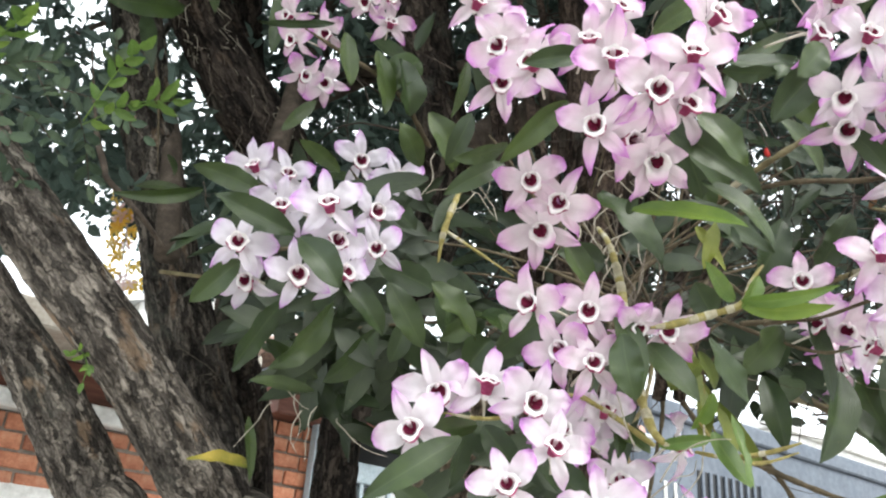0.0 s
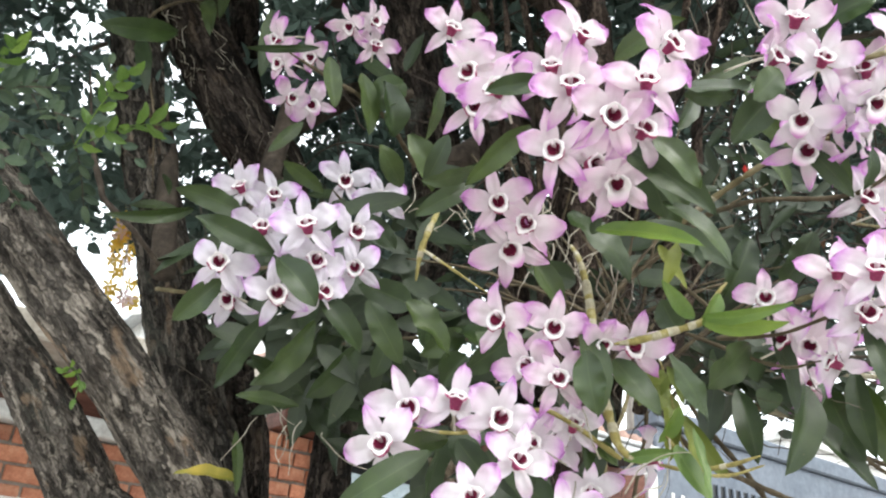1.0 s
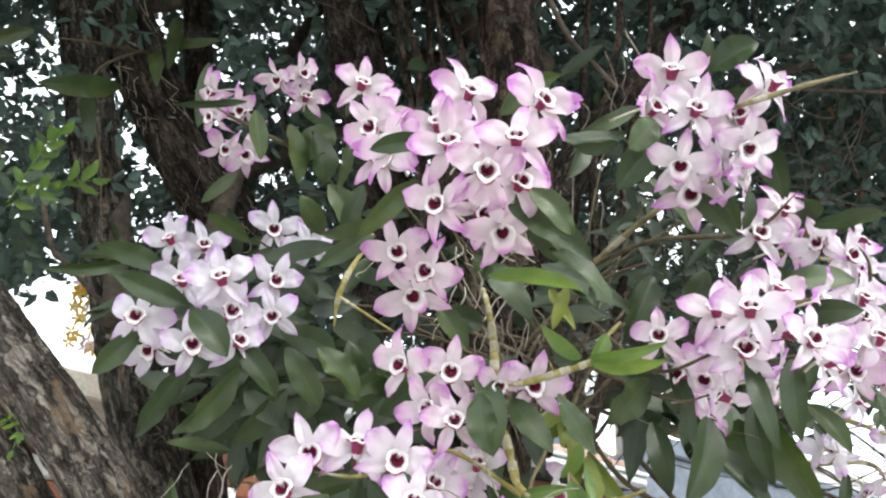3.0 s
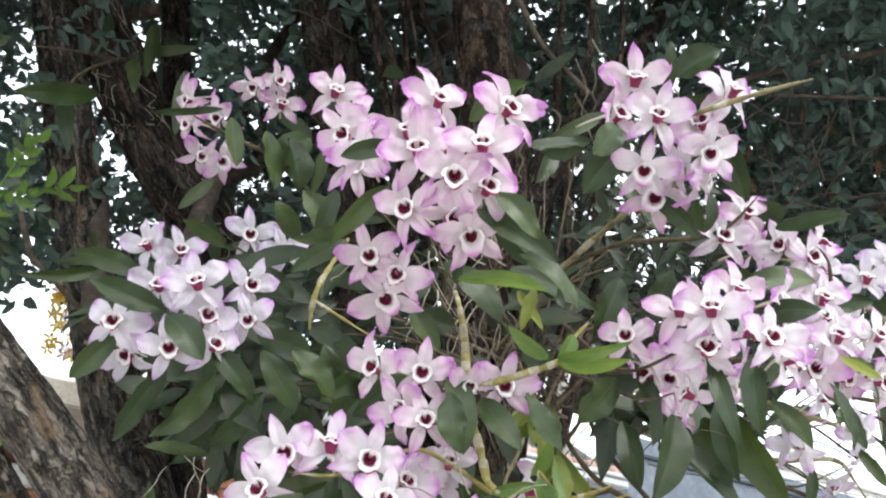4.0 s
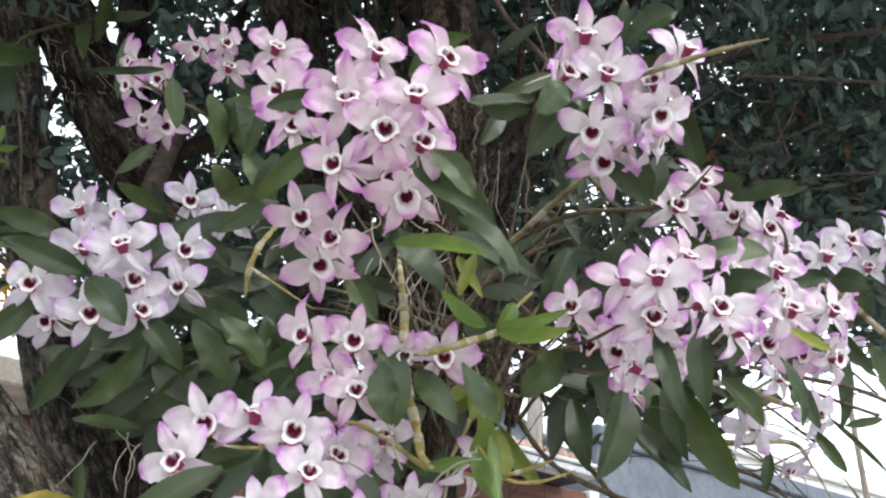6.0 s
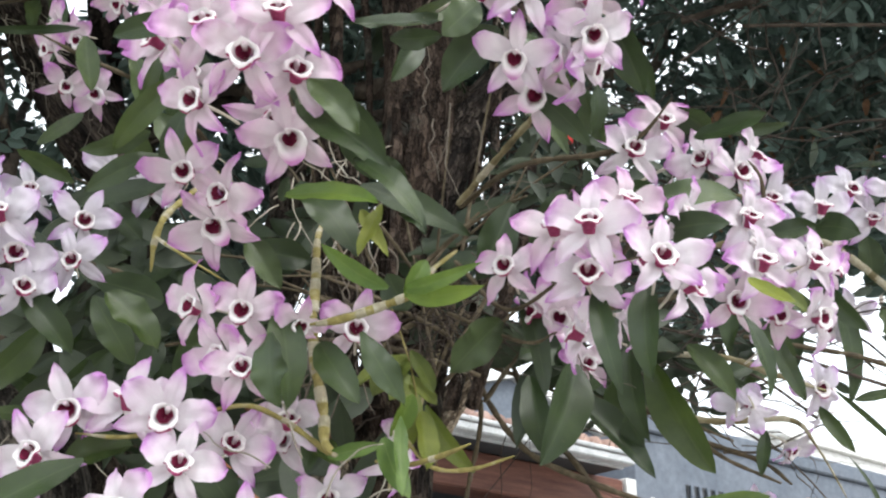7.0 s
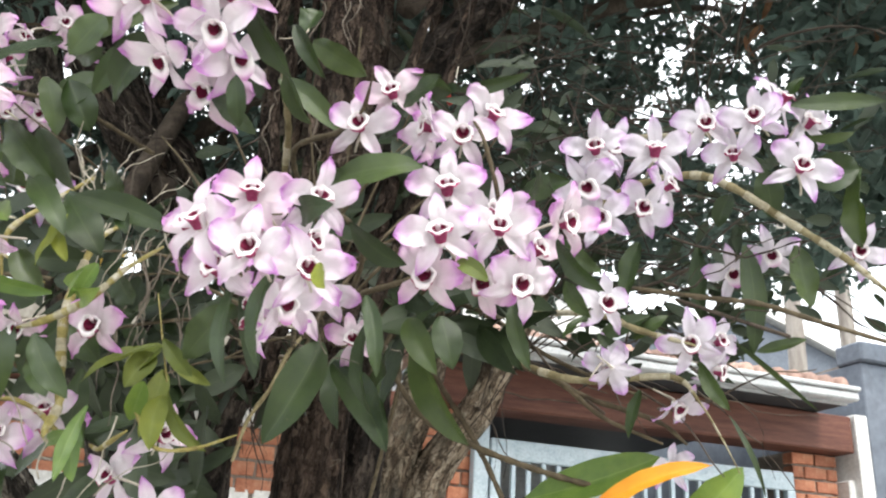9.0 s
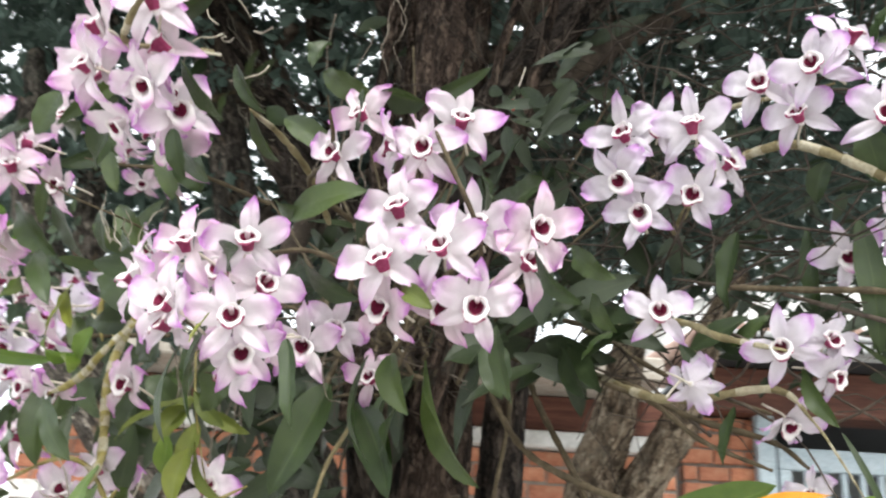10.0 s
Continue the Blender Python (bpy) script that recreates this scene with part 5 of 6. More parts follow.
LEAVES["far"] = [
    (0.772, 0.905, 2.059, 0.860, 0.916, 2.059, 0.020),
    (0.769, 0.907, 2.055, 0.788, 0.907, 2.091, 0.023),
    (0.786, 0.920, 2.029, 0.831, 0.933, 2.036, 0.013),
    (0.785, 0.953, 2.008, 0.837, 0.968, 2.012, 0.043),
    (0.744, 0.954, 2.013, 0.750, 0.975, 1.966, 0.032),
    (0.841, 0.967, 2.011, 0.835, 0.982, 1.930, 0.036),
    (0.708, 0.965, 1.992, 0.694, 0.979, 1.961, 0.023),
    (0.772, 1.005, 1.944, 0.779, 1.008, 1.874, 0.030),
    (0.720, 1.006, 1.948, 0.720, 1.024, 1.831, 0.027),
    (0.670, 1.032, 1.962, 0.669, 1.041, 1.878, 0.026),
    (0.603, 1.026, 1.968, 0.588, 1.030, 1.893, 0.027),
]
CANES["far"] = [
    [(0.502, 1.101, 2.014, 0.0042), (0.587, 1.008, 2.027, 0.0041), (0.664, 0.972, 2.023, 0.0045), (0.708, 0.961, 2.000, 0.0044), (0.762, 0.976, 1.962, 0.0041), (0.821, 1.007, 1.925, 0.0037), (0.874, 1.036, 1.881, 0.0032)],
    [(0.561, 1.011, 2.103, 0.0026), (0.657, 0.959, 2.068, 0.0024), (0.733, 0.918, 2.039, 0.0020)],
]
# trailing spray
FLOWERS["trailing"] = [
    (0.659, 0.959, 1.825, 16, 1, 3, 1.0, 0),
    (0.57, 0.97, 1.81, -24, 17, 149, 0.9, 0),
    (0.64, 1.02, 1.773, 57, -1, 47, 0.95, 0),
    (0.684, 1.015, 1.81, 35, -4, 68, 0.95, 0),
    (0.686, 1.007, 1.84, 4, 27, 42, 1.0, 0),
    (0.585, 0.88, 1.845, 3, -5, 25, 1.0, 0),
    (0.581, 0.956, 1.8, -170, -78, -12, 0.9, 0),
    (0.624, 1.125, 1.723, -9, -7, -16, 0.85, 1),
]
LEAVES["trailing"] = [
    (0.563, 0.969, 1.842, 0.594, 0.976, 1.793, 0.016),
    (0.666, 0.987, 1.813, 0.693, 0.979, 1.761, 0.018),
    (0.604, 0.990, 1.785, 0.592, 0.988, 1.734, 0.016),
    (0.702, 1.021, 1.843, 0.777, 1.035, 1.773, 0.008),
    (0.724, 1.023, 1.832, 0.773, 1.018, 1.842, 0.014),
    (0.692, 0.990, 1.757, 0.720, 1.002, 1.681, 0.006),
    (0.595, 1.014, 1.848, 0.633, 1.010, 1.871, 0.019),
    (0.615, 1.008, 1.872, 0.558, 1.009, 1.848, 0.022),
]
CANES["trailing"] = [
    [(0.409, 1.067, 1.899, 0.0031), (0.551, 0.980, 1.869, 0.0033), (0.608, 0.955, 1.840, 0.0036), (0.664, 0.954, 1.821, 0.0031)],
    [(0.407, 1.080, 1.855, 0.0045), (0.507, 1.011, 1.808, 0.0044), (0.559, 1.002, 1.798, 0.0040), (0.637, 0.999, 1.800, 0.0033), (0.664, 1.007, 1.773, 0.0015), (0.684, 1.014, 1.736, 0.0010), (0.699, 1.020, 1.703, 0.0010)],
]


def petal_mesh(rng, length, width, angle, curl, broad, lift, name):
    """Crinkled petal: narrow at its base, blunt and ruffled at the tip; sepals are narrower and more pointed."""
    nu, nv, verts, uvs = 17, 9, [], []
    seed = rng.uniform(0, 90)
    wave = rng.uniform(0.0030, 0.0062) * (1.2 if broad else 0.75)
    twist, bow, rim = rng.uniform(-0.5, 0.5), rng.uniform(-0.005, 0.005), rng.uniform(-0.002, 0.005)
    c, s = math.cos(radians(angle)), math.sin(radians(angle))
    skew, full, blunt = (1.02, 2.3, 0.62) if broad else (0.86, 1.9, 0.86)
    for i in range(nu):
        u = i / (nu - 1)
        w = width * max(0.24 * (1 - u) ** 1.5, (1 - abs(2 * u ** skew - 1) ** full) ** blunt)
        for j in range(nv):
            v = j / (nv - 1) * 2 - 1
            lane = seed + (7 if v > 0 else 0)
            edge = 1 + u * ((0.20 if broad else 0.12) * noise.noise(Vector((u * 4.5, lane, 1))) + 0.11 * noise.noise(Vector((u * 13, lane, 5))))
            ln = length * (1 + 0.05 * u * noise.noise(Vector((v * 2.6, seed, 9))) - 0.035 * (1 - abs(v)) * (1 if broad and seed > 45 else -0.5) * u ** 6)
            r, q = 0.003 + ln * u, v * w / 2 * edge + bow * u * u
            y = 0.006 - 0.0050 * math.sin(math.pi * u * 0.9) + curl * u * u - lift * u - rim * v * v * math.sin(math.pi * u)
            y += wave * noise.noise(Vector((u * 4.2, v * 1.3, lane))) * (0.25 + abs(v) ** 1.4) * u * 1.6 + twist * q * u
            y += 0.0011 * noise.noise(Vector((u * 9, v * 4, seed + 3))) * u + 0.0017 * max(0.0, 1 - abs(v) * 2.5) * math.sin(math.pi * u)
            verts.append((r * c - q * s, y, r * s + q * c))
            uvs.append((u, (v + 1) / 2))
    return mesh_from(name, verts, grid_faces(nu, nv), M_PETAL, uvs)


def ring_mesh(rows, mat, name, outline, seg=28):
    """Flared ring; outline(angle, depth) scales the radius and gives a push along y."""
    verts = []
    for k, (r, y) in enumerate(rows):
        for j in range(seg):
            g = 2 * math.pi * j / seg
            f, dy = outline(g, k / (len(rows) - 1))
            verts.append((r * f * math.cos(g), y + dy, r * f * math.sin(g)))
    return mesh_from(name, verts, grid_faces(len(rows), seg, True), mat)


def lip_mesh(lean, long=False):
    """Ruffled lip rolled into a short trumpet, longest below, with a plum-coloured underside."""
    ph, amp, drop = frng.uniform(0, 6), frng.uniform(0.03, 0.09), frng.uniform(0.22, 0.48)

    def outline(g, k):
        low, high = max(0.0, -math.sin(g)), max(0.0, math.sin(g))
        f = 1 + k * (drop * low ** (1.9 if long else 3) - 0.22 * high ** 2 + 0.10 * math.cos(g) ** 4 + amp * math.sin(4 * g + ph) + 0.6 * amp * math.sin(9 * g + ph * 2))
        return f, k * (0.0016 * math.cos(2 * g) + 0.0012 * math.sin(5 * g + ph) + 0.002 * low ** 2)

    if long:
        drop = frng.uniform(0.65, 1.05)
    rows = [(0.002, 0.010), (0.0043, 0.004), (0.0055, -0.003), (0.0066, -0.0066), (0.0077, -0.0086), (0.0085, -0.0092), (0.0092, -0.0087), (0.0094, -0.0080)]
    me = ring_mesh(rows, M_LIP_LONG if long else M_LIP, "lip", outline)
    if not lean:
        return me
    bm = bmesh.new()
    bm.from_mesh(me)
    low = [f for f in bm.faces if f.calc_center_median().z < -0.0012 and -0.0086 < f.calc_center_median().y < 0.0015]
    dup = bmesh.ops.duplicate(bm, geom=low)["geom"]
    for g in dup:
        if isinstance(g, bmesh.types.BMVert):
            g.co.y += 0.0006
            g.co.z -= 0.0009
        elif isinstance(g, bmesh.types.BMFace):
            g.material_index = 1
    bm.transform(Matrix.Rotation(radians(-lean), 4, "X"))
    bm.to_mesh(me)
    bm.free()
    me.materials.append(M_UNDER)
    return me


def throat_mesh():
    """Heart-shaped dark throat."""
    w = frng.uniform(0.92, 1.1)

    def outline(g, k):
        notch = math.exp(-((g - math.pi / 2) / 0.42) ** 2)
        tip = math.exp(-((g - 1.5 * math.pi) / 0.5) ** 2)
        return w * (0.94 - k * 0.34 * notch + k * 0.10 * tip + 0.04 * math.sin(7 * g)), 0.0

    return ring_mesh([(0.0004, 0.0020), (0.0028, 0.0004), (0.0046, -0.0030), (0.0060, -0.0068)], M_THROAT, "throat", outline, 22)


def leaned(me, lean):
    me.transform(Matrix.Rotation(radians(-lean), 4, "X"))
    return me


frng = random.Random(42)
KINDS = []
for k in range(33):
    lean = frng.uniform(42, 58) if 12 <= k < 25 else frng.uniform(6, 34) if k < 12 else 0
    a = [frng.uniform(-13, 13) for _ in range(5)]
    c = [frng.uniform(-0.006, 0.016) for _ in range(5)]
    cup = frng.uniform(-0.002, 0.013)
    f = [cup + frng.uniform(-0.004, 0.005) for _ in range(5)]
    wide, size = frng.uniform(0.0212, 0.0262), frng.uniform(0.96, 1.07)
    bent = frng.uniform(-0.010, 0.010)
    KINDS.append({
        "sepal": [petal_mesh(frng, 0.0350 * size, 0.0146, 90 + a[0] * 0.7, c[0], False, f[0], "sepal"),
                  petal_mesh(frng, 0.0335 * size, 0.0142, 90 + 138 + a[1], c[1] + 0.003, False, f[1] - 0.003, "sepal"),
                  petal_mesh(frng, 0.0335 * size, 0.0142, 90 - 138 + a[2], c[2] + 0.003, False, f[2] - 0.003, "sepal")],
        "petal": [petal_mesh(frng, 0.0335 * size, wide, 90 + 70 + a[3], c[3], True, f[3], "petal"),
                  petal_mesh(frng, 0.0335 * size, wide, 90 - 70 + a[4], c[4], True, f[4], "petal")],
        "lip": lip_mesh(lean, k >= 25),
        "throat": leaned(throat_mesh(), lean),
        "column": leaned(tube([(0, 0.004, 0.0040, 0.0018), (0, -0.003, 0.0050, 0.0024), (0, -0.0066, 0.0050, 0.0023), (0, -0.0084, 0.0040, 0.0012)], 2, 8, M_COLUMN, "column"), lean),
        "flower": tube([(0, 0.007, 0, 0.0021), (0, 0.014, -0.001, 0.0015), (bent, 0.027, -0.007, 0.0012), (bent * 1.6, 0.039, -0.013, 0.0012)], 3, 7, M_STALK, "flower"),
    })


TINTED = {}


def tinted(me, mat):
    """The same petal in another flush of colour, dimmed where shade is painted in."""
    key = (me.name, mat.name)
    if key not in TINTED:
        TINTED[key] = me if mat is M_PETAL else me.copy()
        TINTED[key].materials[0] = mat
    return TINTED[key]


def add_flower(plant, row, mat):
    x, y, z, rx, ry, rz, s, up = row
    s *= frng.uniform(0.86, 0.99)
    kind = frng.choice(KINDS[25:] if up == 2 else KINDS[12:25] if up else KINDS[:12])
    m = pose(x, y, z, rx, ry, rz) @ pose(0, 0, 0, frng.uniform(-9, 9), frng.uniform(-14, 14), frng.uniform(-9, 9)) @ Matrix.Diagonal((s * frng.choice((-1, 1)), s, s, 1))
    f = child("flower", kind["flower"], plant, plant.matrix_world.inverted() @ m)
    for me in kind["sepal"]:
        child("sepal", tinted(me, mat), f)
    for me in kind["petal"]:
        child("petal", tinted(me, mat), f)
    for key in ("lip", "throat", "column"):
        child(key, kind[key], f)


EYE_SIDE = Vector((0.3, -0.15, 1.6))
lrng = random.Random(7)


def leaf_mesh(length, width, mat, bend, fold, wave, twist=0.0, sway=0.0):
    """Strap leaf, keeled along the midrib, arched, a little twisted, with an uneven margin."""
    nu, nv, verts, uvs = 15, 9, [], []
    ph = lrng.uniform(0, 90)
    peak = lrng.uniform(0.78, 1.0)
    for i in range(nu):
        u = i / (nu - 1)
        w = width * max(0.16 * (1 - u) ** 2, (1 - abs(2 * u ** peak - 1) ** 2.1) ** 0.80)
        turn = twist * (u - 0.45)
        for j in range(nv):
            v = j / (nv - 1) * 2 - 1
            q = v * w / 2 * (1 + 0.10 * noise.noise(Vector((u * 5, ph + (4 if v > 0 else 0), 2))))
            zz = fold * w * abs(v) ** 1.2 * 0.5 + wave * width * noise.noise(Vector((u * 4.5, ph + (4 if v > 0 else 0), 7))) * v * v * 2.2
            y, zz = q * math.cos(turn) - zz * math.sin(turn), q * math.sin(turn) + zz * math.cos(turn)
            hump = 4 * (u - u * u)
            verts.append((u * length, y + sway * length * hump, zz + bend * length * hump * (0.8 + 0.5 * u) * 0.25))
            uvs.append((u, (v + 1) / 2))
    return mesh_from("leaf", verts, grid_faces(nu, nv), mat, uvs)


def add_leaf(plant, row, mat, name="leaf", label=""):
    b, t, w = Vector(row[0:3]), Vector(row[3:6]), row[6]
    ax = t - b
    length = ax.length
    ax.normalize()
    nor = EYE_SIDE - (b + t) / 2
    nor = nor - ax * nor.dot(ax)
    nor.normalize()
    nor.rotate(Matrix.Rotation(radians(lrng.uniform(-34, 34)), 3, ax))
    side = nor.cross(ax)
    m = Matrix((ax, side, nor)).transposed().to_4x4()
    m.translation = b
    me = leaf_mesh(length * 1.04, w * 0.93, mat, lrng.uniform(0.0, 0.5), lrng.uniform(0.12, 0.55), lrng.uniform(0.03, 0.15), lrng.uniform(-0.55, 0.55), lrng.uniform(-0.05, 0.05))
    child(name, me, plant, plant.matrix_world.inverted() @ m, label)


def add_root(plant, p, rng, length, drop, r=0.0011):
    pts, d = [], Vector((rng.uniform(-1, 1), rng.uniform(-0.6, 0.2), drop + rng.uniform(-0.4, 0.4))).normalized()
    q = Vector(p)
    o = plant.matrix_world.translation
    for s in range(7):
        pts.append((q.x - o.x, q.y - o.y, q.z - o.z, r * (1 - 0.08 * s)))
        d = (d + Vector([rng.uniform(-0.45, 0.45) for _ in range(3)]) + Vector((0, 0, drop * 0.12))).normalized()
        q = q + d * length / 6
    child("root", tube(pts, 4, 6, M_ROOT_PALE, "root"), plant)


LABELS = {
    "upper": "orchid plant with pale pink flowers high on the trunk",
    "left": "orchid plant with a full pale pink flower cluster and broad leaves",
    "lower_left": "leafy orchid plant without flowers beside the trunk",
    "centre": "orchid plant with a dense pink-tipped flower cluster",
    "centre_low": "orchid plant with a yellowed cane and bright leaf",
    "mid": "orchid plant with small pink cluster and aerial roots",
    "low": "orchid plant with large white-pink flowers hanging low",
    "bright": "yellow-green orchid cane with fresh bright leaves",
    "olive": "small olive-leaved climbing shoot among the orchids",
    "right": "orchid plant with big pink-white cluster and hanging leaves",
    "right_low": "orchid plant with broad green leaves under pink flowers",
    "right_fan": "orchid plant with a fan of dark hanging leaves",
    "cascade": "orchid plant with a cascade of pink-white flowers",
    "top": "orchid plant with hanging magenta-tipped flowers on a cane",
    "stem_top": "flowerless orchid plant with dark leaves on the leaning stems",
    "top_back": "leafy orchid plant behind the upper flowers",
    "far": "orchid plant on an arching grey cane with white-pink flowers",
    "trailing": "orchid plant trailing on bare canes over the gate side",
}
LEAF_MATS = {"stem_top": M_LEAF_SHADED, "bright": M_LEAF_BRIGHT, "olive": M_LEAF_OLIVE}
SPECIAL = {("centre_low", 0): M_LEAF_BRIGHT, ("centre_low", 2): M_LEAF_OLIVE, ("right_low", 10): M_LEAF_OLIVE, ("lower_left", 3): M_LEAF_YELLOW,
           ("right", 6): M_LEAF_OLIVE, ("top_back", 8): M_LEAF_OLIVE}
# Clusters whose petals take the pinker or the shade-dimmed colour.
PETAL_MATS = {"centre": M_PETAL_PINK_DIM, "mid": M_PETAL_PINK_DIM, "upper": M_PETAL_PINK_DIM, "left": M_PETAL_SHADED, "far": M_PETAL_SHADED, "trailing": M_PETAL_SHADED}
rrng = random.Random(99)
for key, label in LABELS.items():
    rows = CANES[key] or [[(*LEAVES[key][0][:3], 0.004)]]
    base = rows[0][0]
    plant = new("orchid_plant")
    plant.matrix_world = pose(*base[:3])
    bpy.context.view_layer.update()
    tagged(plant, label, "orchid", "orchids on the tree")
    for pts in CANES[key]:
        pts = pts[:-1] + [(*pts[-1][:3], pts[-1][3] * 0.45)]
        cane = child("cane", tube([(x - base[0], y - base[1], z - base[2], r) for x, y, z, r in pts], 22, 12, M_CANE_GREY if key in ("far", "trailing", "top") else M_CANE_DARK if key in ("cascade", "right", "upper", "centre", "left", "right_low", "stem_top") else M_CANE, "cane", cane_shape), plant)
        if key in ("mid", "bright", "centre_low", "top", "far", "low", "trailing"):
            ln = smooth_line([(x - base[0], y - base[1], z - base[2], r) for x, y, z, r in pts], 24)
            k = 2
            while k + 13 < len(ln):
                n = rrng.randint(6, 12)
                if rrng.random() < (0.9 if key == "mid" else 0.75 if key in ("far", "trailing") else 0.4):
                    child("sheath", tube([(q[0], q[1], q[2], q[3] * rrng.uniform(1.03, 1.12)) for q in ln[k:k + n:2]], 4, 11, M_SHEATH, "sheath", lambda v, a, g: 1 + 0.1 * noise.noise(v * 160)), cane)
                k += n + rrng.randint(2, 6)
    for i, row in enumerate(LEAVES[key]):
        add_leaf(plant, row, SPECIAL.get((key, i), LEAF_MATS.get(key, M_LEAF)))
    for i, row in enumerate(FLOWERS[key]):
        add_flower(plant, row, M_PETAL_PINK_DIM if key in ("right", "cascade", "top") and i % 3 == 0 else PETAL_MATS.get(key, M_PETAL))
    if key == "top_back":
        for _ in range(8):
            add_root(plant, (0.17 + rrng.uniform(-0.02, 0.02), 0.63 + rrng.uniform(-0.02, 0.02), 1.895), rrng, rrng.uniform(0.035, 0.06), 0.7, 0.0007)
    if key in ("mid", "centre_low", "top", "low", "lower_left"):
        for _ in range(14 if key == "mid" else 6):
            p = Vector(base[:3]) + Vector((rrng.uniform(-0.05, 0.05), rrng.uniform(-0.02, 0.05), rrng.uniform(-0.04, 0.05)))
            add_root(plant, p, rrng, rrng.uniform(0.04, 0.10), rrng.choice((-0.9, -0.6, 0.5)), 0.0008)

# dark leaf mass behind the flowers, its shade put into the leaf colour
def backing(name, label, boxes, n, size, mat, seed):
    g = random.Random(seed)
    verts, faces, uvs = [], [], []
    for _ in range(n):
        x0, x1, y0, y1, z0, z1 = g.choice(boxes)
        b = Vector((g.uniform(x0, x1), g.uniform(y0, y1), g.uniform(z0, z1)))
        ax = Vector((g.uniform(-1, 1), g.uniform(-0.5, 0.4), g.uniform(-1.0, 0.5))).normalized()
        nor = Vector((g.uniform(-0.7, 0.7), -1, g.uniform(-0.5, 0.7)))
        side = nor.cross(ax).normalized()
        nor = ax.cross(side)
        ln, w = size * g.uniform(0.7, 1.25), size * g.uniform(0.24, 0.36)
        i0 = len(verts)
        for i in range(7):
            u = i / 6
            ww = w * (0.14 * (1 - u) + math.sin(math.pi * u ** 0.86) ** 0.85 * (1.04 - 0.16 * u))
            for v in (-1, 0, 1):
                verts.append(b + ax * ln * u + side * ww * v / 2 + nor * (0.18 * ln * (u - u * u) - 0.12 * w * (1 - abs(v))))
                uvs.append((u, (v + 1) / 2))
        faces += [tuple(i0 + q for q in f) for f in grid_faces(7, 3)]
    ob = new(name, mesh_from(name, verts, faces, mat, uvs))
    tagged(ob, label, "foliage", kind="stuff")


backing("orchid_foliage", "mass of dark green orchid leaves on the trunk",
        [(-0.05, 0.25, 0.88, 1.15, 1.80, 2.1), (0.1, 0.42, 0.95, 1.2, 1.92, 2.15), (-0.1, 0.5, 1.0, 1.3, 2.05, 2.5), (-0.32, -0.05, 1.05, 1.35, 1.90, 2.2), (-0.36, -0.10, 1.15, 1.38, 1.95, 2.1), (-0.15, 0.08, 0.95, 1.12, 1.75, 1.9), (-0.02, 0.16, 0.82, 1.0, 1.60, 1.74), (0.33, 0.46, 0.93, 1.06, 1.84, 1.91)], 270, 0.088, M_LEAF_SHADED, 4)
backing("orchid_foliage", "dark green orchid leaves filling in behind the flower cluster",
        [(-0.27, -0.02, 0.78, 0.95, 1.80, 1.98), (-0.30, -0.08, 0.98, 1.2, 1.92, 2.10), (-0.20, -0.10, 1.02, 1.2, 1.80, 1.90)], 130, 0.078, M_LEAF_SHADED, 8)
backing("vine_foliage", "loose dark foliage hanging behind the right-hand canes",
        [(0.5, 0.95, 1.1, 1.5, 1.98, 2.3), (0.46, 0.72, 1.22, 1.5, 1.92, 2.06), (0.32, 0.50, 0.88, 1.14, 2.04, 2.19)], 280, 0.05, M_LEAF_SHADED, 6)
tangle("dry_twigs", "hanging brown twigs with withered leaves in the crown", [(0.75, 1.35, 1.3, 1.8, 2.45, 2.85)], 60, 0.0008, 0.0022, 0.028, -0.5, M_TWIG, 28)
for k in range(30):
    p = Vector((lrng.uniform(0.75, 1.35), lrng.uniform(1.25, 1.7), lrng.uniform(2.35, 2.75)))
    q = p + Vector((lrng.uniform(-0.03, 0.03), lrng.uniform(-0.02, 0.02), lrng.uniform(-0.06, -0.02)))
    add_leaf(tree, (*p, *q, lrng.uniform(0.009, 0.018)), M_DRY, "dry_leaf", "curled brown dead leaf")

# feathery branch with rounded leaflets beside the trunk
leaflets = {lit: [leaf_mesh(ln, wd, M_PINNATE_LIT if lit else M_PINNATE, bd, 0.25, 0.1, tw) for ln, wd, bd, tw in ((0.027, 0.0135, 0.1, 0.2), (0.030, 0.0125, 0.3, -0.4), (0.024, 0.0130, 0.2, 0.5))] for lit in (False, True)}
prng = random.Random(15)


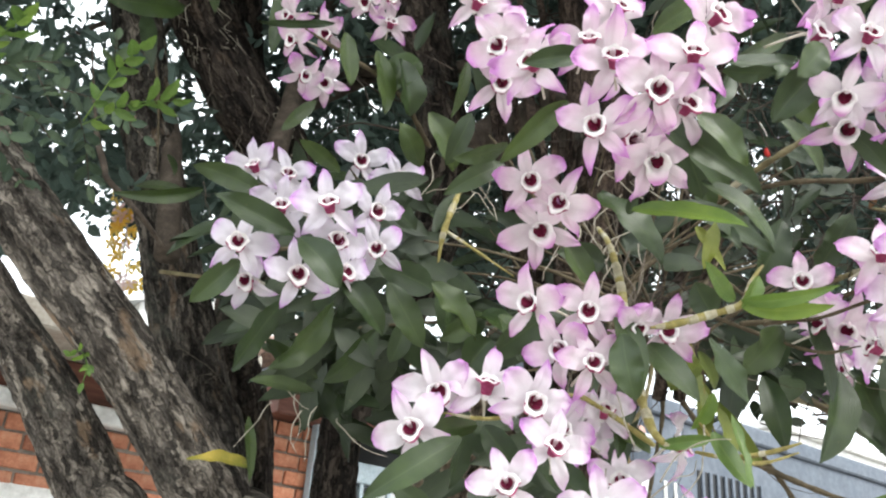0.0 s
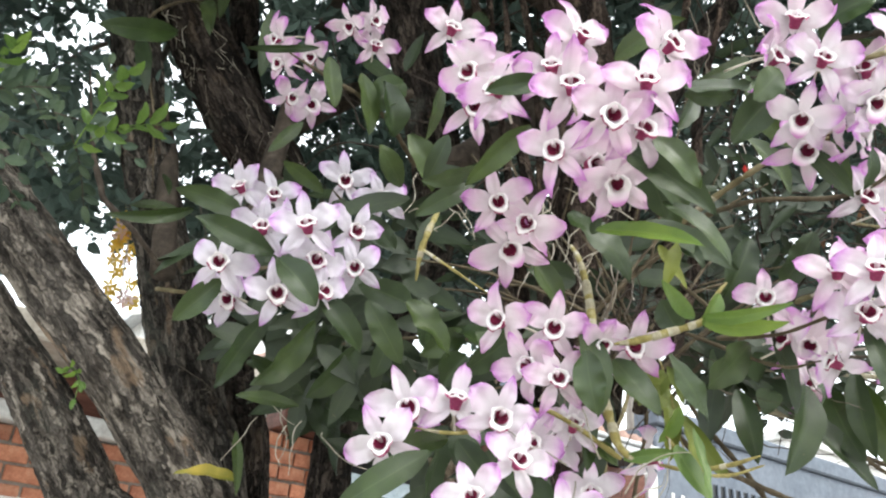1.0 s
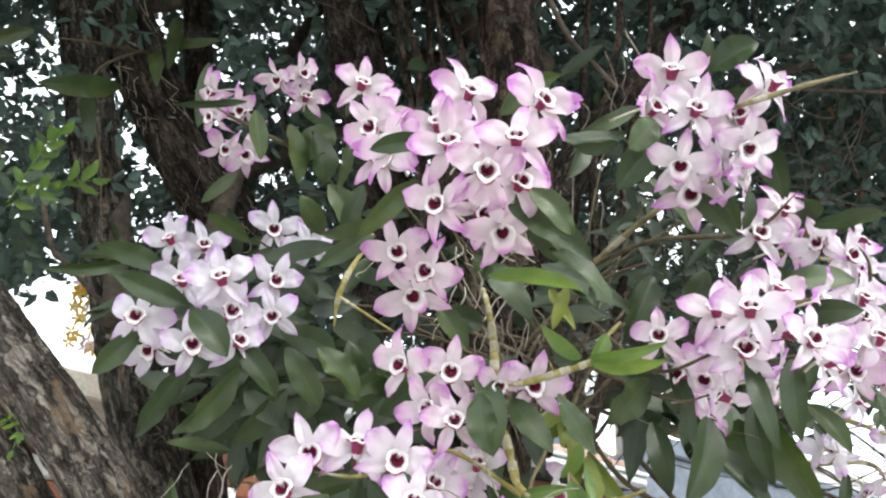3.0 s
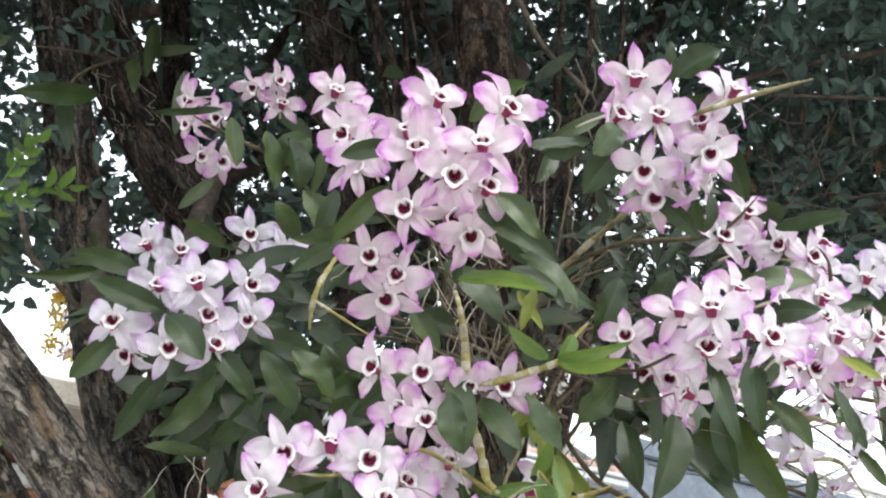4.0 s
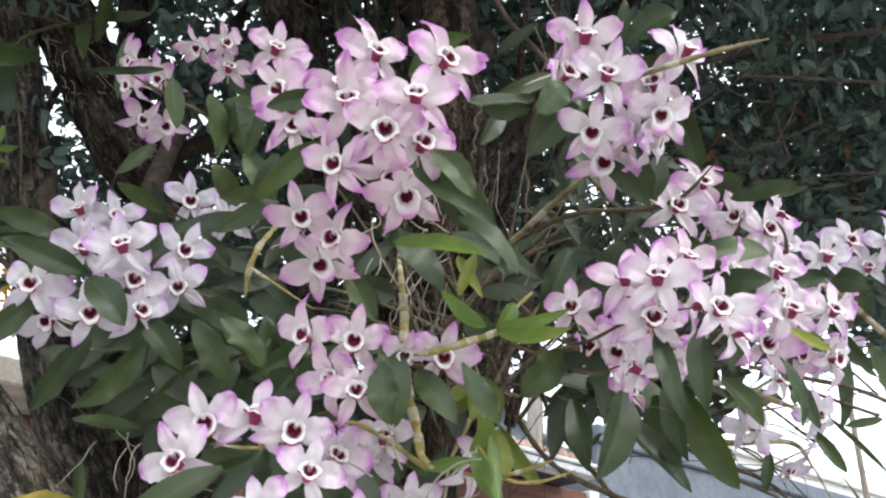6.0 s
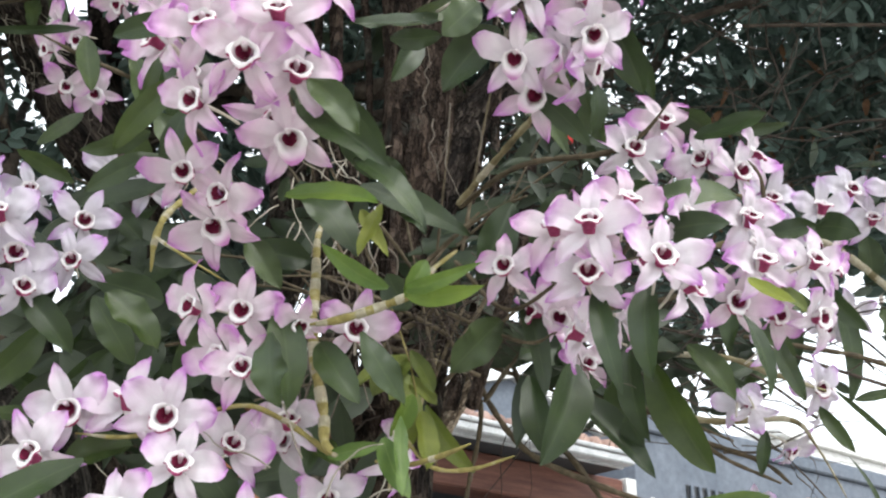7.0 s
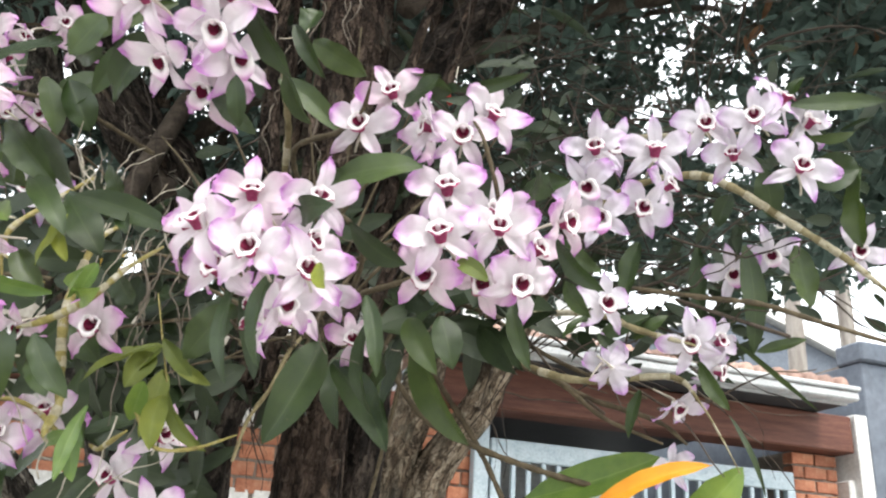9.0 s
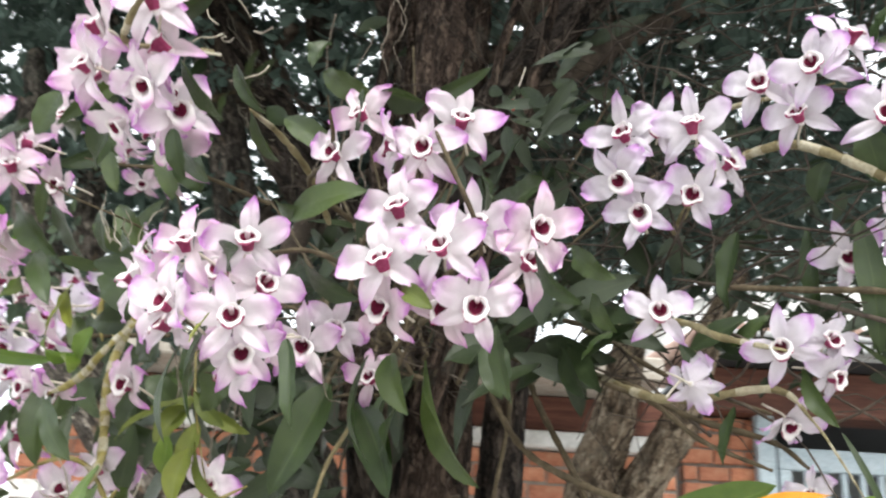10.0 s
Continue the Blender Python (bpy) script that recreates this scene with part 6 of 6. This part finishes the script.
def feather(a, b, lit, n, size=1.0):
    a, b = Vector(a), Vector(b)
    th = new("leafy_twig")
    th.matrix_world = Matrix.Translation(a)
    bpy.context.view_layer.update()
    tagged(th, "light green twig with rounded leaflets, sunlight put into its colour" if lit else "dark green twig with rounded leaflets", "twig", "leafy twigs")
    mid = (a + b) / 2 + Vector((0, 0, 0.012))
    child("stalk", tube([(0, 0, 0, 0.0009), (*(mid - a), 0.0008), (*(b - a), 0.0005)], 5, 6, M_TWIG if not lit else M_PINNATE_LIT, "stalk"), th)
    ax = (b - a).normalized()
    nor = (EYE_SIDE - mid).normalized()
    nor = (nor - ax * nor.dot(ax)).normalized()
    nor.rotate(Matrix.Rotation(radians(prng.uniform(-35, 35)), 3, ax))
    side = nor.cross(ax)
    for k in range(n):
        for sg in ((-1, 1) if k < n - 1 else (0,)):
            u = min(1.0, (k + 0.7 + prng.uniform(0, 0.45) + 0.2 * sg) / n)
            p = a + (b - a) * u + Vector((0, 0, 0.012 * 4 * u * (1 - u)))
            d = (ax * prng.uniform(0.5, 1.1) + side * sg * prng.uniform(0.5, 0.95) + nor * prng.uniform(-0.6, 0.5) - Vector((0, 0, prng.uniform(0, 0.3)))).normalized()
            s2 = nor.cross(d).normalized()
            m = Matrix((d, s2, d.cross(s2))).transposed().to_4x4()
            m.translation = p
            m = m @ Matrix.Rotation(prng.uniform(-0.5, 0.5), 4, "X") @ Matrix.Scale(prng.uniform(0.65, 1.15) * size, 4)
            child("leaflet", prng.choice(leaflets[lit]), th, th.matrix_world.inverted() @ m)


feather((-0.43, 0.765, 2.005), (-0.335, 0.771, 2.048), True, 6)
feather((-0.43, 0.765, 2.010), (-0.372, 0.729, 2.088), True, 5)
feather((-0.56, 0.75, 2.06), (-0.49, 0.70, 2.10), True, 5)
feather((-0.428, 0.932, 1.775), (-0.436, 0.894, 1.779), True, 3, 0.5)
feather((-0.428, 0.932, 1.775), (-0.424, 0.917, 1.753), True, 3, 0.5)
for k in range(22):
    a = Vector((prng.uniform(-0.66, -0.46), prng.uniform(0.76, 0.95), prng.uniform(2.02, 2.16)))
    d = Vector((prng.uniform(-0.6, 1), prng.uniform(-0.3, 0.3), prng.uniform(-0.9, 0.5))).normalized()
    feather(a, a + d * prng.uniform(0.09, 0.13), False, prng.choice((4, 5, 6)))

# raceme of yellow flowers behind the stems
rac = new("yellow_orchid")
rac.matrix_world = pose(-0.79, 1.76, 2.38)
bpy.context.view_layer.update()
tagged(rac, "hanging spray of small yellow and pinkish orchid flowers", "orchid")
child("stalk", tube([(0, 0, 0.06, 0.002), (0.015, 0, -0.05, 0.002), (0.03, 0, -0.2, 0.0015)], 6, 6, M_STALK, "stalk"), rac)
yrng = random.Random(3)
small = []
for mat in (M_YELLOW, M_PINKISH):
    verts, faces = [], []
    for k in range(5):
        g = k * 1.2566 + 0.3
        d, q = Vector((math.cos(g), 0, math.sin(g))), Vector((-math.sin(g), 0, math.cos(g)))
        i0 = len(verts)
        for u, w in ((0.1, 0.2), (0.5, 0.5), (0.85, 0.36), (1.0, 0.05)):
            for v in (-1, 0, 1):
                verts.append((d * u + q * v * w * 0.5) * 0.018 + Vector((0, 0.006 * u * u - 0.003 * (1 - abs(v)) * u, 0)))
        faces += [tuple(i0 + z for z in f) for f in grid_faces(4, 3)]
    small.append(mesh_from("flower", verts, faces, mat))
for k in range(40):
    u = yrng.random()
    p = Vector((0.005 + 0.03 * u + yrng.uniform(-0.035, 0.035), yrng.uniform(-0.03, 0.03), 0.05 - 0.26 * u))
    child("flower", small[yrng.random() < 0.35], rac, Matrix.Translation(p) @ pose(0, 0, 0, yrng.uniform(-40, 40), yrng.uniform(0, 360), yrng.uniform(-50, 50)))

# broad-leaved plant with an orange bract beneath the canes
bird = new("flowering_shoot")
bird.matrix_world = pose(0.52, 1.05, 1.58)
bpy.context.view_layer.update()
tagged(bird, "broad green leaves with one bright orange bract", "plant")
child("stalk", tube([(0, 0.02, -0.2, 0.006), (0.02, 0, 0.0, 0.005), (0.05, 0, 0.1, 0.004)], 6, 8, M_STALK, "stalk"), bird)
add_leaf(bird, (0.470, 1.04, 1.675, 0.612, 1.045, 1.722, 0.045), M_LEAF_BRIGHT)
add_leaf(bird, (0.545, 1.024, 1.665, 0.668, 1.01, 1.708, 0.022), M_ORANGE, "bract", "bright orange bract")
add_leaf(bird, (0.64, 1.053, 1.65, 0.700, 1.05, 1.712, 0.045), M_LEAF_BRIGHT)

# single red bud on a thread-like stalk
bud = new("flower_bud")
bud.matrix_world = pose(0.392, 0.930, 2.132)
tagged(bud, "small bright red bud hanging among the twigs", "flower")
child("bud", tube([(0, 0, -0.007, 0.0006), (0.001, 0, -0.004, 0.0034), (0, 0, 0.001, 0.0042), (0, 0, 0.006, 0.0022), (0, 0, 0.008, 0.0008)], 4, 9, M_RED, "bud"), bud)
child("stalk", tube([(0, 0, 0.007, 0.0007), (0.004, 0.006, 0.03, 0.0007), (0.002, 0.02, 0.06, 0.0009)], 6, 6, M_STALK, "stalk"), bud)

# bricks last
lay_bricks(wall_left, -4.2, -0.55, 0.04, 2.07, 2.385)
lay_bricks(wall_left, -4.2, -0.55, 0.04, 1.2, 1.95)
block_mesh = box(-0.19, 0.19, -0.012, 0.1, -0.052, 0.052, M_WHITE, "block", 0.006)
for k in range(9):
    child("block", block_mesh, wall_left, Matrix.Translation((-4.0 + k * 0.405, 0, 2.005)), "white painted block")
lay_bricks(pillar, -0.52, 0.004, 0.045, 0.9, 2.63)
lay_bricks(pillar_b, 2.2, 2.58, 0.045, 0.9, 2.63)
